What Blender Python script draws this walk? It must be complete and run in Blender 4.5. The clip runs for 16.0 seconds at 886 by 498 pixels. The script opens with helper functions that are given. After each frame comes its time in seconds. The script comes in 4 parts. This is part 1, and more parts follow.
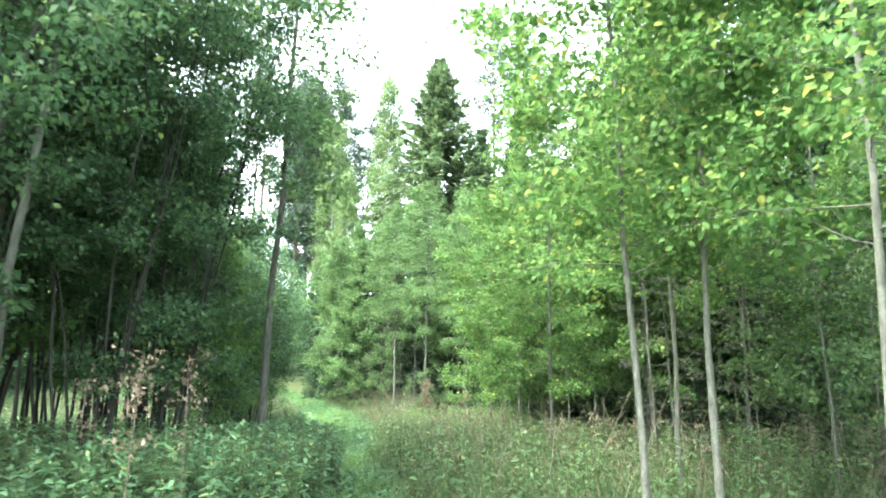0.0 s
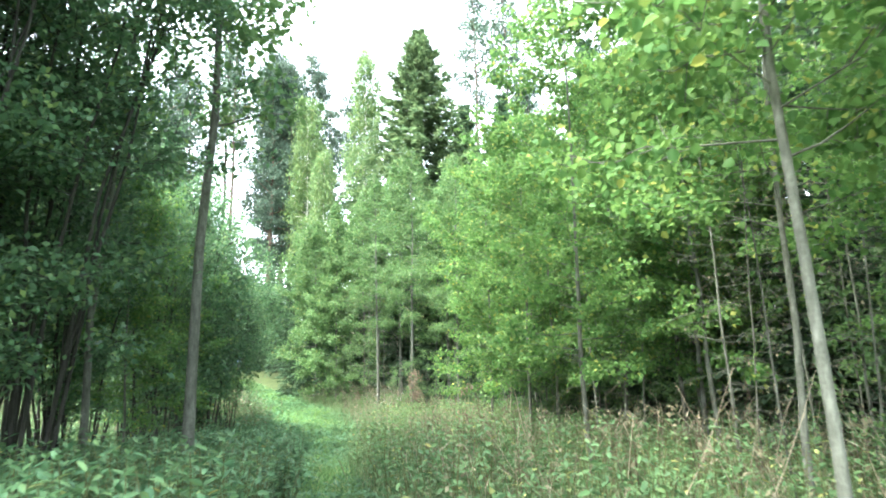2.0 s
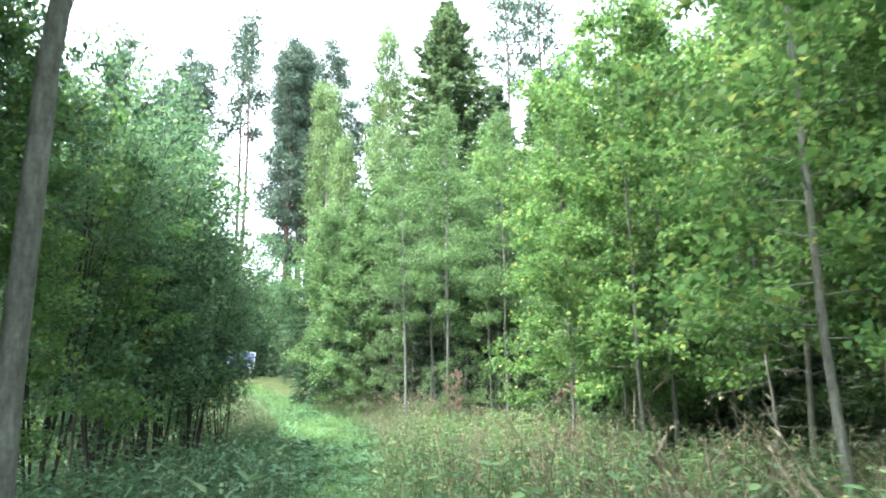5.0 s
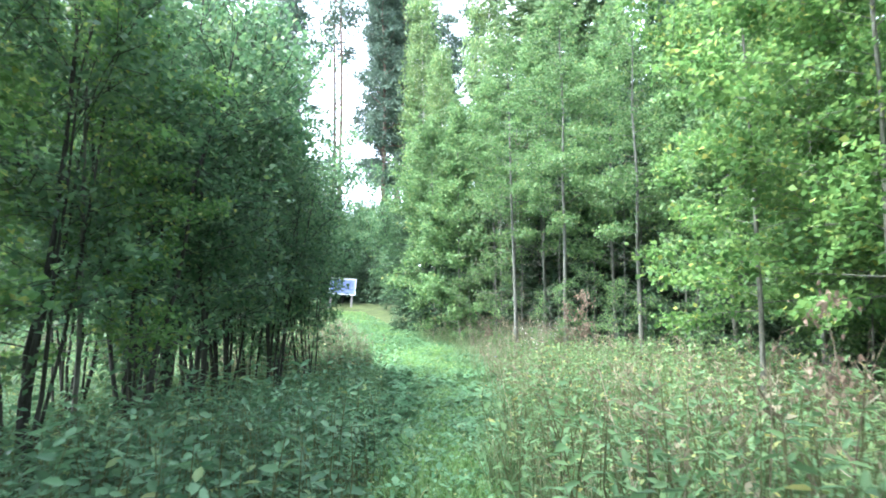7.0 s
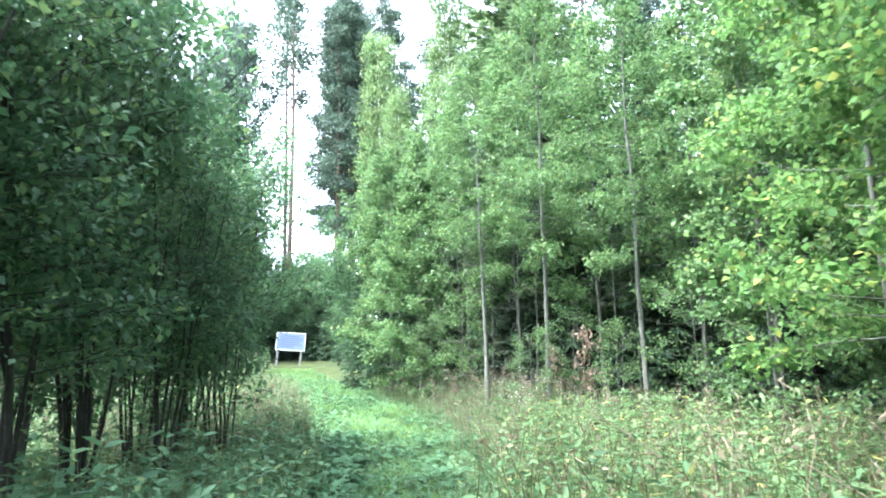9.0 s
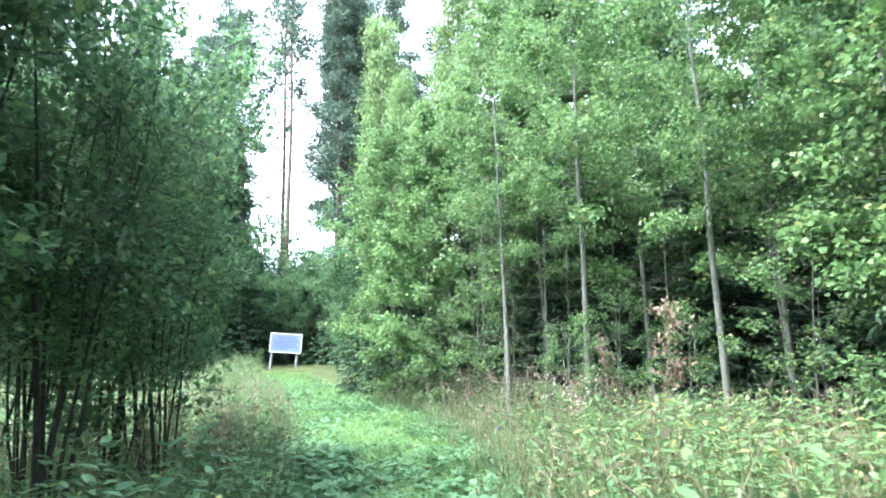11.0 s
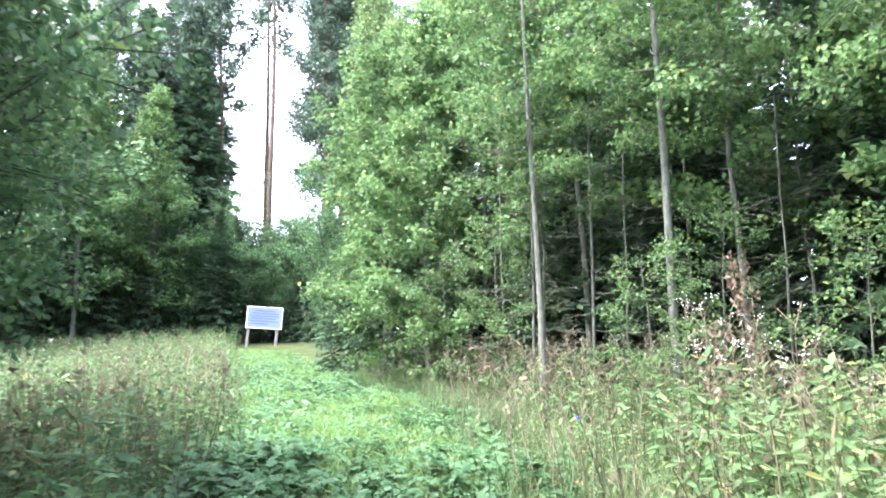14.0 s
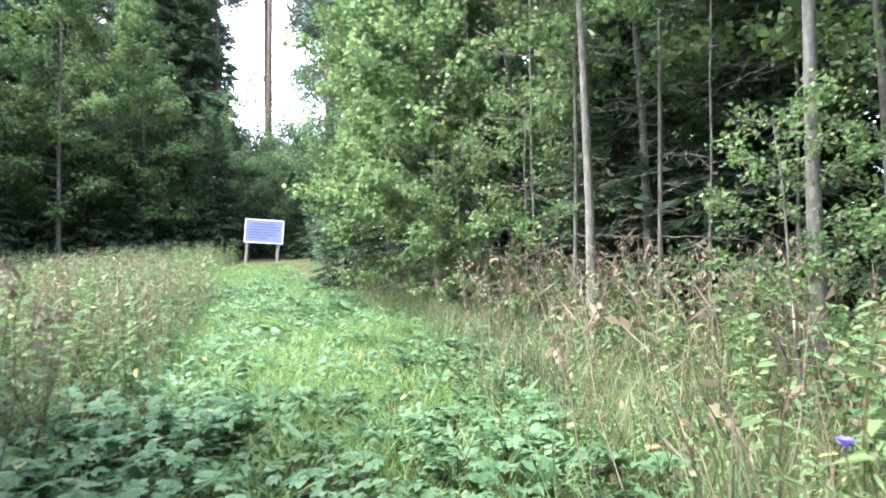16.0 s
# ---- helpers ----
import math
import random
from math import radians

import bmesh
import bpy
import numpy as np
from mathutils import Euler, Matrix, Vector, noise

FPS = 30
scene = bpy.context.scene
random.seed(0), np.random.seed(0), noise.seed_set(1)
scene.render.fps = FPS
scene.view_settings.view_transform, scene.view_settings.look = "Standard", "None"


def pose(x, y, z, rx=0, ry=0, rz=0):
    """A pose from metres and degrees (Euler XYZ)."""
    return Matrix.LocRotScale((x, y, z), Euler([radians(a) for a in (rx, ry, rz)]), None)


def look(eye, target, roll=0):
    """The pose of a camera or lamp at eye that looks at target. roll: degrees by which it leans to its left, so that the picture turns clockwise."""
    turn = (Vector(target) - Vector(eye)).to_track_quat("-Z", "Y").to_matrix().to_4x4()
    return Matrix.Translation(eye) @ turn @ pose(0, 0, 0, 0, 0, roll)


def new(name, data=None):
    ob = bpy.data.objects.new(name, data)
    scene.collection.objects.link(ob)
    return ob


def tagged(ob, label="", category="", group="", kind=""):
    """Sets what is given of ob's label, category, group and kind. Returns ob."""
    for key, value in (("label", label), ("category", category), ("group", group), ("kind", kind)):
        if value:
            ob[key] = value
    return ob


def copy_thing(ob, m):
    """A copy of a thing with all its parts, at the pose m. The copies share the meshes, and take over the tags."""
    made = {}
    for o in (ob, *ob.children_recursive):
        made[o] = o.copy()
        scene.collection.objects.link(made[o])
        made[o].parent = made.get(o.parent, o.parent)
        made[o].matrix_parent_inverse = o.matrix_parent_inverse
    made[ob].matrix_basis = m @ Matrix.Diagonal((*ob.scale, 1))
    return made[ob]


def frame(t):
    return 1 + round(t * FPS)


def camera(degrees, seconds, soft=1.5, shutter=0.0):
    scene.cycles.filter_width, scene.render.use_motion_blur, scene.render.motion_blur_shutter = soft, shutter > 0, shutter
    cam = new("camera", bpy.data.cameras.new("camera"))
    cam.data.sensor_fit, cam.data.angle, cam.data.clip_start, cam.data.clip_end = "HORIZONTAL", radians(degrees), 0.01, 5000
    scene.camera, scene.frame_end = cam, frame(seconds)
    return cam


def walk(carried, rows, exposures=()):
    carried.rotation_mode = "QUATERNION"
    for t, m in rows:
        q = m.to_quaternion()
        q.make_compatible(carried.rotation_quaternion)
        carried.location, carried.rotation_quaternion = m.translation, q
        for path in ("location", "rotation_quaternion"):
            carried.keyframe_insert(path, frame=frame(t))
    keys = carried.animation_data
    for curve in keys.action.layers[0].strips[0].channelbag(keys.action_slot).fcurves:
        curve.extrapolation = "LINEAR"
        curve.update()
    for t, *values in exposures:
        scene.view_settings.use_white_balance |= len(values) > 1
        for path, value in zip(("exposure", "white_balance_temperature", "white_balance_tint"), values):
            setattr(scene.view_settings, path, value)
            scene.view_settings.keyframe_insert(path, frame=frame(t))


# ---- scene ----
cam = camera(67.5, 16.0, 1.8, 0.35)
METRES, EYE, TILT, LEAN, TURN = 23.0, 1.2, -5.0, 0.0, 0.0
ROWS = [
    (0.0, 0.0, 0.0, 0.0, -0.16, 16.1, -0.54),
    (0.5, -0.0022, 0.0307, 0.0012, -1.31, 15.48, -0.53),
    (1.0, -0.0033, 0.0629, 0.0019, -0.62, 15.37, 0.96),
    (1.5, -0.0059, 0.094, 0.0042, -0.31, 14.84, 0.75),
    (2.0, -0.0069, 0.1305, 0.0076, -1.3, 15.49, 1.32),
    (2.5, -0.0107, 0.1628, 0.0087, -1.46, 17.39, 1.06),
    (3.0, -0.014, 0.1992, 0.0105, -1.91, 17.1, 0.9),
    (5.5, -0.0345, 0.3522, 0.018, 2.02, 15.56, 0.4),
    (6.0, -0.0386, 0.3834, 0.0184, 4.42, 12.29, -0.27),
    (6.5, -0.0424, 0.411, 0.0198, 7.73, 11.12, -0.16),
    (7.0, -0.0474, 0.4424, 0.0214, 9.12, 10.43, -0.22),
    (7.5, -0.0523, 0.4724, 0.0239, 8.94, 11.49, 0.41),
    (8.0, -0.0578, 0.5053, 0.0234, 6.57, 13.53, -0.42),
    (10.5, -0.0817, 0.6604, 0.0292, 5.05, 16.03, 2.23),
    (11.0, -0.0872, 0.6916, 0.0283, 6.01, 16.1, 0.78),
    (11.5, -0.091, 0.7224, 0.0284, 4.79, 16.31, 0.81),
    (12.0, -0.0989, 0.7538, 0.0289, 7.47, 15.57, -0.49),
    (12.5, -0.102, 0.7798, 0.0291, 5.69, 10.87, 0.22),
    (13.0, -0.1082, 0.8083, 0.0297, 10.41, 12.32, -0.08),
    (13.5, -0.1127, 0.838, 0.0304, 6.66, 11.56, -0.11),
    (14.0, -0.1134, 0.8698, 0.0327, 5.64, 14.86, 0.74),
    (14.5, -0.1148, 0.8974, 0.032, 2.04, 12.33, -0.14),
    (15.0, -0.1164, 0.9306, 0.0345, 5.29, 8.62, -0.95),
    (15.5, -0.12, 0.9593, 0.0385, 7.96, 8.92, -0.56),
    (16.0, -0.1225, 0.9884, 0.0429, 7.06, 7.83, 0.56),
]

PATH = [(t, pose(0, 0, EYE, TILT, LEAN, TURN) @ pose(METRES * x, METRES * y, METRES * z, 90 + pitch, roll, yaw)) for t, x, y, z, yaw, pitch, roll in ROWS]
walk(cam, PATH, [(0.0, 3.15, 6200, 3), (3.2, 3.1, 6100, 4), (5.5, 2.95, 5900, 8), (7.0, 3.15, 5600, 10), (8.2, 3.25, 5600, 10), (11.0, 3.2, 5600, 10), (14.0, 3.25, 5850, 18), (16.0, 2.92, 5950, 25)])

# ---- light: a bright veiled sky and a soft sun from the side of the grove ----
SUN = Vector((-0.46, -0.22, 0.86)).normalized()
world = bpy.data.worlds.new("sky")
scene.world = world
world.use_nodes = True
wn, wl = world.node_tree.nodes, world.node_tree.links
wn.clear()
sky = wn.new("ShaderNodeTexSky")
sky.sky_type, sky.sun_disc = "NISHITA", False
sky.sun_elevation = math.asin(SUN.z)
sky.sun_rotation = math.atan2(SUN.x, SUN.y)
sky.dust_density, sky.air_density = 3.0, 1.0
hsv = wn.new("ShaderNodeHueSaturation")
hsv.inputs["Saturation"].default_value = 0.30
hsv.inputs["Value"].default_value = 1.45
bg = wn.new("ShaderNodeBackground")
bg.inputs["Strength"].default_value = 0.15
wout = wn.new("ShaderNodeOutputWorld")
wl.new(sky.outputs[0], hsv.inputs["Color"])
wl.new(hsv.outputs[0], bg.inputs["Color"])
wl.new(bg.outputs[0], wout.inputs["Surface"])
sun = new("sun", bpy.data.lights.new("sun", "SUN"))
sun.data.energy, sun.data.angle, sun.data.color = 1.75, radians(18), (1.0, 0.93, 0.78)
sun.matrix_world = look(SUN * 60, (0, 0, 0))


# ---- materials ----
def nodes_of(name):
    m = bpy.data.materials.new(name)
    m.use_nodes = True
    n = m.node_tree.nodes
    n.clear()
    return m, n, m.node_tree.links


def ramp(n, stops):
    r = n.new("ShaderNodeValToRGB")
    e = r.color_ramp.elements
    while len(e) < len(stops):
        e.new(0.5)
    for k, (p, c) in zip(e, stops):
        k.position, k.color = p, (*c, 1)
    return r


def leaf_material(name, stops, through_light=0.35, rough=0.6, patch=0.6, gloss=0.3):
    """Leaves: a colour of its own for each leaf, slow drifts over the crown, light passing through."""
    m, n, l = nodes_of(name)
    geo = n.new("ShaderNodeNewGeometry")
    r = ramp(n, stops)
    l.new(geo.outputs["Random Per Island"], r.inputs[0])
    pos = n.new("ShaderNodeTexCoord")
    nz = n.new("ShaderNodeTexNoise")
    nz.inputs["Scale"].default_value = patch
    nz.inputs["Detail"].default_value = 3
    l.new(pos.outputs["Object"], nz.inputs["Vector"])
    vary = n.new("ShaderNodeHueSaturation")
    vary.inputs["Saturation"].default_value = 0.94
    span = n.new("ShaderNodeMapRange")
    span.inputs["From Min"].default_value, span.inputs["From Max"].default_value = 0.3, 0.7
    span.inputs["To Min"].default_value, span.inputs["To Max"].default_value = 0.75, 1.3
    l.new(nz.outputs["Fac"], span.inputs["Value"])
    l.new(span.outputs[0], vary.inputs["Value"])
    l.new(r.outputs[0], vary.inputs["Color"])
    p = n.new("ShaderNodeBsdfPrincipled")
    p.inputs["Roughness"].default_value = rough
    p.inputs["Specular IOR Level"].default_value = gloss * 0.6
    l.new(vary.outputs[0], p.inputs["Base Color"])
    tr = n.new("ShaderNodeBsdfTranslucent")
    warm = n.new("ShaderNodeHueSaturation")
    warm.inputs["Hue"].default_value = 0.49
    warm.inputs["Saturation"].default_value = 1.0
    warm.inputs["Value"].default_value = 1.3
    l.new(vary.outputs[0], warm.inputs["Color"])
    l.new(warm.outputs[0], tr.inputs["Color"])
    mix = n.new("ShaderNodeMixShader")
    mix.inputs[0].default_value = through_light
    l.new(p.outputs[0], mix.inputs[1])
    l.new(tr.outputs[0], mix.inputs[2])
    out = n.new("ShaderNodeOutputMaterial")
    l.new(mix.outputs[0], out.inputs["Surface"])
    return m


def rough_material(name, stops, scale=(8, 8, 8), detail=6, rough=0.9, bump=0.4, depth=0.02, fine=40):
    """Bark, earth, old wood: two scales of noise in colour and relief."""
    m, n, l = nodes_of(name)
    tc = n.new("ShaderNodeTexCoord")
    mp = n.new("ShaderNodeMapping")
    mp.inputs["Scale"].default_value = scale
    l.new(tc.outputs["Object"], mp.inputs["Vector"])
    nz = n.new("ShaderNodeTexNoise")
    nz.inputs["Scale"].default_value, nz.inputs["Detail"].default_value = 1.0, detail
    nz.inputs["Roughness"].default_value = 0.65
    l.new(mp.outputs[0], nz.inputs["Vector"])
    r = ramp(n, stops)
    l.new(nz.outputs["Fac"], r.inputs[0])
    n2 = n.new("ShaderNodeTexNoise")
    n2.inputs["Scale"].default_value = fine
    l.new(tc.outputs["Object"], n2.inputs["Vector"])
    mixc = n.new("ShaderNodeMixRGB")
    mixc.blend_type = "OVERLAY"
    mixc.inputs[0].default_value = 0.35
    l.new(r.outputs[0], mixc.inputs[1])
    l.new(n2.outputs["Fac"], mixc.inputs[2])
    p = n.new("ShaderNodeBsdfPrincipled")
    p.inputs["Roughness"].default_value = rough
    p.inputs["Specular IOR Level"].default_value = 0.2
    l.new(mixc.outputs[0], p.inputs["Base Color"])
    b = n.new("ShaderNodeBump")
    b.inputs["Strength"].default_value, b.inputs["Distance"].default_value = bump, depth
    l.new(nz.outputs["Fac"], b.inputs["Height"])
    l.new(b.outputs[0], p.inputs["Normal"])
    out = n.new("ShaderNodeOutputMaterial")
    l.new(p.outputs[0], out.inputs["Surface"])
    return m


M_ASPEN = leaf_material("aspen_leaf", [(0.0, (0.056, 0.140, 0.036)), (0.5, (0.088, 0.185, 0.045)), (0.92, (0.125, 0.220, 0.055)), (1.0, (0.26, 0.29, 0.06))], 0.5, 0.55, 0.7)
M_ALDER = leaf_material("alder_leaf", [(0.0, (0.050, 0.112, 0.040)), (0.5, (0.080, 0.158, 0.050)), (0.93, (0.115, 0.198, 0.064)), (1.0, (0.19, 0.23, 0.07))], 0.42, 0.5, 0.6, 0.4)
M_WILLOW = leaf_material("willow_leaf", [(0.0, (0.048, 0.108, 0.052)), (0.5, (0.070, 0.150, 0.064)), (0.90, (0.102, 0.192, 0.076)), (1.0, (0.16, 0.24, 0.07))], 0.45, 0.45, 0.5, 0.45)
M_BIRCH = leaf_material("birch_leaf", [(0.0, (0.085, 0.16, 0.060)), (0.6, (0.125, 0.21, 0.072)), (1.0, (0.20, 0.26, 0.085))], 0.4, 0.5, 0.4)
M_SPRUCE = leaf_material("spruce_needles", [(0.0, (0.036, 0.074, 0.042)), (0.6, (0.058, 0.106, 0.054)), (1.0, (0.088, 0.142, 0.070))], 0.32, 0.6, 0.5, 0.2)
# Spruce needles lightened and yellowed to stand in for sun on the big crown.
M_SUNLIT_SPRUCE = leaf_material("sunlit_spruce_needles", [(0.0, (0.062, 0.112, 0.052)), (0.6, (0.098, 0.160, 0.068)), (1.0, (0.150, 0.205, 0.085))], 0.32, 0.6, 0.35, 0.2)
M_PINE = leaf_material("pine_needles", [(0.0, (0.052, 0.086, 0.062)), (0.6, (0.078, 0.120, 0.084)), (1.0, (0.110, 0.155, 0.10))], 0.15, 0.6, 0.4, 0.2)
M_NETTLE = leaf_material("nettle_leaf", [(0.0, (0.056, 0.118, 0.048)), (0.55, (0.086, 0.165, 0.064)), (0.95, (0.125, 0.210, 0.080)), (1.0, (0.30, 0.29, 0.085))], 0.34, 0.5, 0.5, 0.3)
M_NETTLE_DARK = leaf_material("shade_herb_leaf", [(0.0, (0.050, 0.115, 0.054)), (0.55, (0.076, 0.160, 0.072)), (0.95, (0.108, 0.205, 0.092)), (1.0, (0.2, 0.25, 0.08))], 0.32, 0.5, 0.5, 0.35)
# Yellowing leaves, with the nettle tones also lifted as if in brighter light.
M_LIT_YELLOWHERB = leaf_material("yellowing_lit_herb_leaf", [(0.0, (0.070, 0.135, 0.052)), (0.55, (0.105, 0.182, 0.068)), (0.93, (0.150, 0.222, 0.084)), (1.0, (0.38, 0.34, 0.10))], 0.4, 0.5, 0.7, 0.3)
M_GROUNDHERB = leaf_material("ground_herb_leaf", [(0.0, (0.056, 0.136, 0.058)), (0.6, (0.084, 0.184, 0.080)), (0.97, (0.118, 0.222, 0.102)), (1.0, (0.28, 0.29, 0.10))], 0.32, 0.5, 0.8, 0.35)
M_GRASS = leaf_material("grass_blade", [(0.0, (0.065, 0.145, 0.040)), (0.55, (0.100, 0.200, 0.052)), (0.90, (0.145, 0.235, 0.068)), (1.0, (0.32, 0.30, 0.14))], 0.38, 0.55, 0.9)
M_TALLGRASS = leaf_material("tall_grass_blade", [(0.0, (0.060, 0.115, 0.045)), (0.6, (0.100, 0.150, 0.062)), (1.0, (0.24, 0.22, 0.13))], 0.32, 0.6, 0.6)
M_DRY = leaf_material("dry_stalk", [(0.0, (0.09, 0.072, 0.050)), (0.5, (0.17, 0.142, 0.098)), (1.0, (0.32, 0.28, 0.205))], 0.15, 0.8, 0.7, 0.1)
M_DEADLEAF = leaf_material("dead_leaf", [(0.0, (0.090, 0.082, 0.050)), (0.6, (0.155, 0.142, 0.086)), (1.0, (0.27, 0.245, 0.16))], 0.25, 0.7, 0.9, 0.1)
M_RUST = leaf_material("rust_brown_leaf", [(0.0, (0.12, 0.088, 0.064)), (0.6, (0.19, 0.142, 0.102)), (1.0, (0.30, 0.235, 0.175))], 0.25, 0.7, 0.9, 0.1)
M_BARK = rough_material("grey_green_bark", [(0.25, (0.045, 0.048, 0.038)), (0.5, (0.105, 0.110, 0.090)), (0.8, (0.20, 0.205, 0.175))], (18, 18, 5))
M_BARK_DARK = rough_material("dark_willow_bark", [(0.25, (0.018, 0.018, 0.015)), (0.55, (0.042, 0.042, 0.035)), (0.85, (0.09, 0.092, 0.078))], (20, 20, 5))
M_BARK_PINE = rough_material("reddish_pine_bark", [(0.25, (0.07, 0.052, 0.042)), (0.55, (0.13, 0.095, 0.075)), (0.85, (0.19, 0.145, 0.12))], (6, 6, 1.5))
M_BARK_BIRCH = rough_material("white_birch_bark", [(0.3, (0.06, 0.06, 0.055)), (0.42, (0.5, 0.49, 0.45)), (0.8, (0.68, 0.66, 0.62))], (3, 3, 9))
M_STEM = rough_material("green_stem", [(0.3, (0.06, 0.08, 0.03)), (0.7, (0.13, 0.13, 0.06))], (20, 20, 8), bump=0.1)
M_SOIL = rough_material("forest_soil", [(0.25, (0.018, 0.022, 0.010)), (0.5, (0.040, 0.055, 0.018)), (0.8, (0.075, 0.095, 0.030))], (1.3, 1.3, 1.3), 10, 0.95, 0.6, 0.05, 25)


# ---- mesh tools ----
RNG = np.random.default_rng(7)


def quad_mesh(name, verts, quads, mats, index=None, smooth=False):
    me = bpy.data.meshes.new(name)
    verts, quads = np.asarray(verts, np.float32), np.asarray(quads, np.int32)
    me.vertices.add(len(verts))
    me.vertices.foreach_set("co", verts.ravel())
    me.loops.add(quads.size)
    me.loops.foreach_set("vertex_index", quads.ravel())
    me.polygons.add(len(quads))
    me.polygons.foreach_set("loop_start", np.arange(0, quads.size, 4, dtype=np.int32))
    if index is not None:
        me.polygons.foreach_set("material_index", np.asarray(index, np.int32))
    if smooth:
        me.polygons.foreach_set("use_smooth", np.ones(len(quads), bool))
    for m in mats:
        me.materials.append(m)
    me.update(calc_edges=True)
    return me


def unit(v):
    return v / np.maximum(np.linalg.norm(v, axis=-1, keepdims=True), 1e-9)


def join(*groups):
    """Groups of (verts, quads) or (verts, quads, index) laid into one."""
    vs, qs, ix, at = [], [], [], 0
    for g in groups:
        v, q = g[0].reshape(-1, 3), g[1].reshape(-1, 4)
        vs.append(v), qs.append(q + at)
        ix.append(np.full(len(q), g[2]) if len(g) > 2 and np.isscalar(g[2]) else (g[2] if len(g) > 2 else np.zeros(len(q), int)))
        at += len(v)
    return np.concatenate(vs), np.concatenate(qs), np.concatenate(ix)


def tubes(P, R, n=5):
    """Tapered tubes along polylines P (count, k, 3) with radii R (count, k)."""
    c, k, _ = P.shape
    T = np.gradient(P, axis=1)
    T = unit(T)
    ref = np.where(np.abs(T[..., 2:3]) > 0.9, np.array([1.0, 0, 0]), np.array([0, 0, 1.0]))
    U = unit(np.cross(T, ref))
    V = np.cross(T, U)
    a = np.linspace(0, 2 * np.pi, n, endpoint=False)
    ring = U[:, :, None] * np.cos(a)[None, None, :, None] + V[:, :, None] * np.sin(a)[None, None, :, None]
    verts = P[:, :, None] + ring * R[:, :, None, None]
    idx = np.arange(c * k * n).reshape(c, k, n)
    nxt = np.roll(idx, -1, axis=2)
    quads = np.stack([idx[:, :-1], nxt[:, :-1], nxt[:, 1:], idx[:, 1:]], axis=-1).reshape(-1, 4)
    return verts.reshape(-1, 3), quads


def leaves(pos, along, normal, length, width, fine=True, fold=0.25):
    """Leaves at pos, pointing along, facing normal. fine: an ovate outline folded on its midrib; else a lozenge."""
    along = unit(along)
    side = unit(np.cross(along, normal))
    up = np.cross(side, along)
    L, W = length[:, None], width[:, None]
    if fine:
        drop = -up * L * 0.12
        v = np.stack([pos, pos + along * L * 0.28 + side * W * 0.46 + up * W * fold, pos + along * L * 0.68 + side * W * 0.38 + up * W * fold + drop * 0.5,
                      pos + along * L + drop, pos + along * L * 0.68 - side * W * 0.38 + up * W * fold + drop * 0.5, pos + along * L * 0.28 - side * W * 0.46 + up * W * fold], axis=1)
        b = np.arange(len(pos))[:, None] * 6
        q = np.stack([b + np.array([0, 1, 2, 3]), b + np.array([3, 4, 5, 0])], axis=1).reshape(-1, 4)
    else:
        v = np.stack([pos, pos + along * L * 0.45 + side * W * 0.5 + up * W * fold, pos + along * L, pos + along * L * 0.45 - side * W * 0.5 + up * W * fold], axis=1)
        q = np.arange(len(pos) * 4).reshape(-1, 4)
    return v.reshape(-1, 3), q


def height(x, y):
    """The ground: a shallow dip along the way, then a rise towards the sign."""
    x, y = np.asarray(x, float), np.asarray(y, float)
    z = np.interp(y, [-40, -15, 0, 8, 15, 20, 23, 26, 30, 38, 49, 60, 80, 140], [0.8, 0.5, 0, -0.29, -0.62, -0.9, -0.98, -0.9, -0.6, 0, 1.16, 2, 2.6, 3.0])
    return z + 0.035 * np.sin(x * 1.7 + y * 0.6) * np.sin(y * 1.1 - x * 0.4) + 0.02 * np.sin(x * 4.1) * np.sin(y * 3.7)


def way(y):
    """The middle of the trodden path."""
    return np.interp(y, [-20, 0, 8, 10, 16.5, 23, 27, 31, 35.5, 40, 44, 60], [0.6, -0.15, -0.9, -1.05, -2.2, -3.3, -4.3, -5.7, -7.6, -10.2, -12.2, -17])


def half(y):
    return np.interp(y, [-20, 10, 16, 22, 30, 36, 42, 50], [0.4, 0.38, 0.42, 1.0, 1.5, 1.3, 1.2, 0.8])


def part(name, mesh, parent, label=""):
    ob = new(name, mesh)
    ob.parent = parent
    return tagged(ob, label) if label else ob


def limb_lines(origin, az, el, length, k, curve, wob):
    """Polylines of limbs from origin (n,3) at azimuth and elevation, bending by curve (up positive)."""
    n = len(az)
    d = np.stack([np.cos(az) * np.cos(el), np.sin(az) * np.cos(el), np.sin(el)], 1)
    s = np.linspace(0, 1, k)[None, :, None]
    P = origin[:, None] + d[:, None] * s * length[:, None, None]
    P[..., 2] += curve[:, None] * (s[..., 0] ** 2) * length[:, None]
    P += RNG.normal(0, 1, (n, k, 3)) * (s * wob * length[:, None, None])
    return P


def sample(P, s):
    """Points at parameter s in [0,1] (n,) on polylines P (n,k,3)."""
    k = P.shape[1]
    f = np.clip(s * (k - 1), 0, k - 1.001)
    i = f.astype(int)
    r = (f - i)[:, None]
    a = np.arange(len(P))
    return P[a, i] * (1 - r) + P[a, i + 1] * r


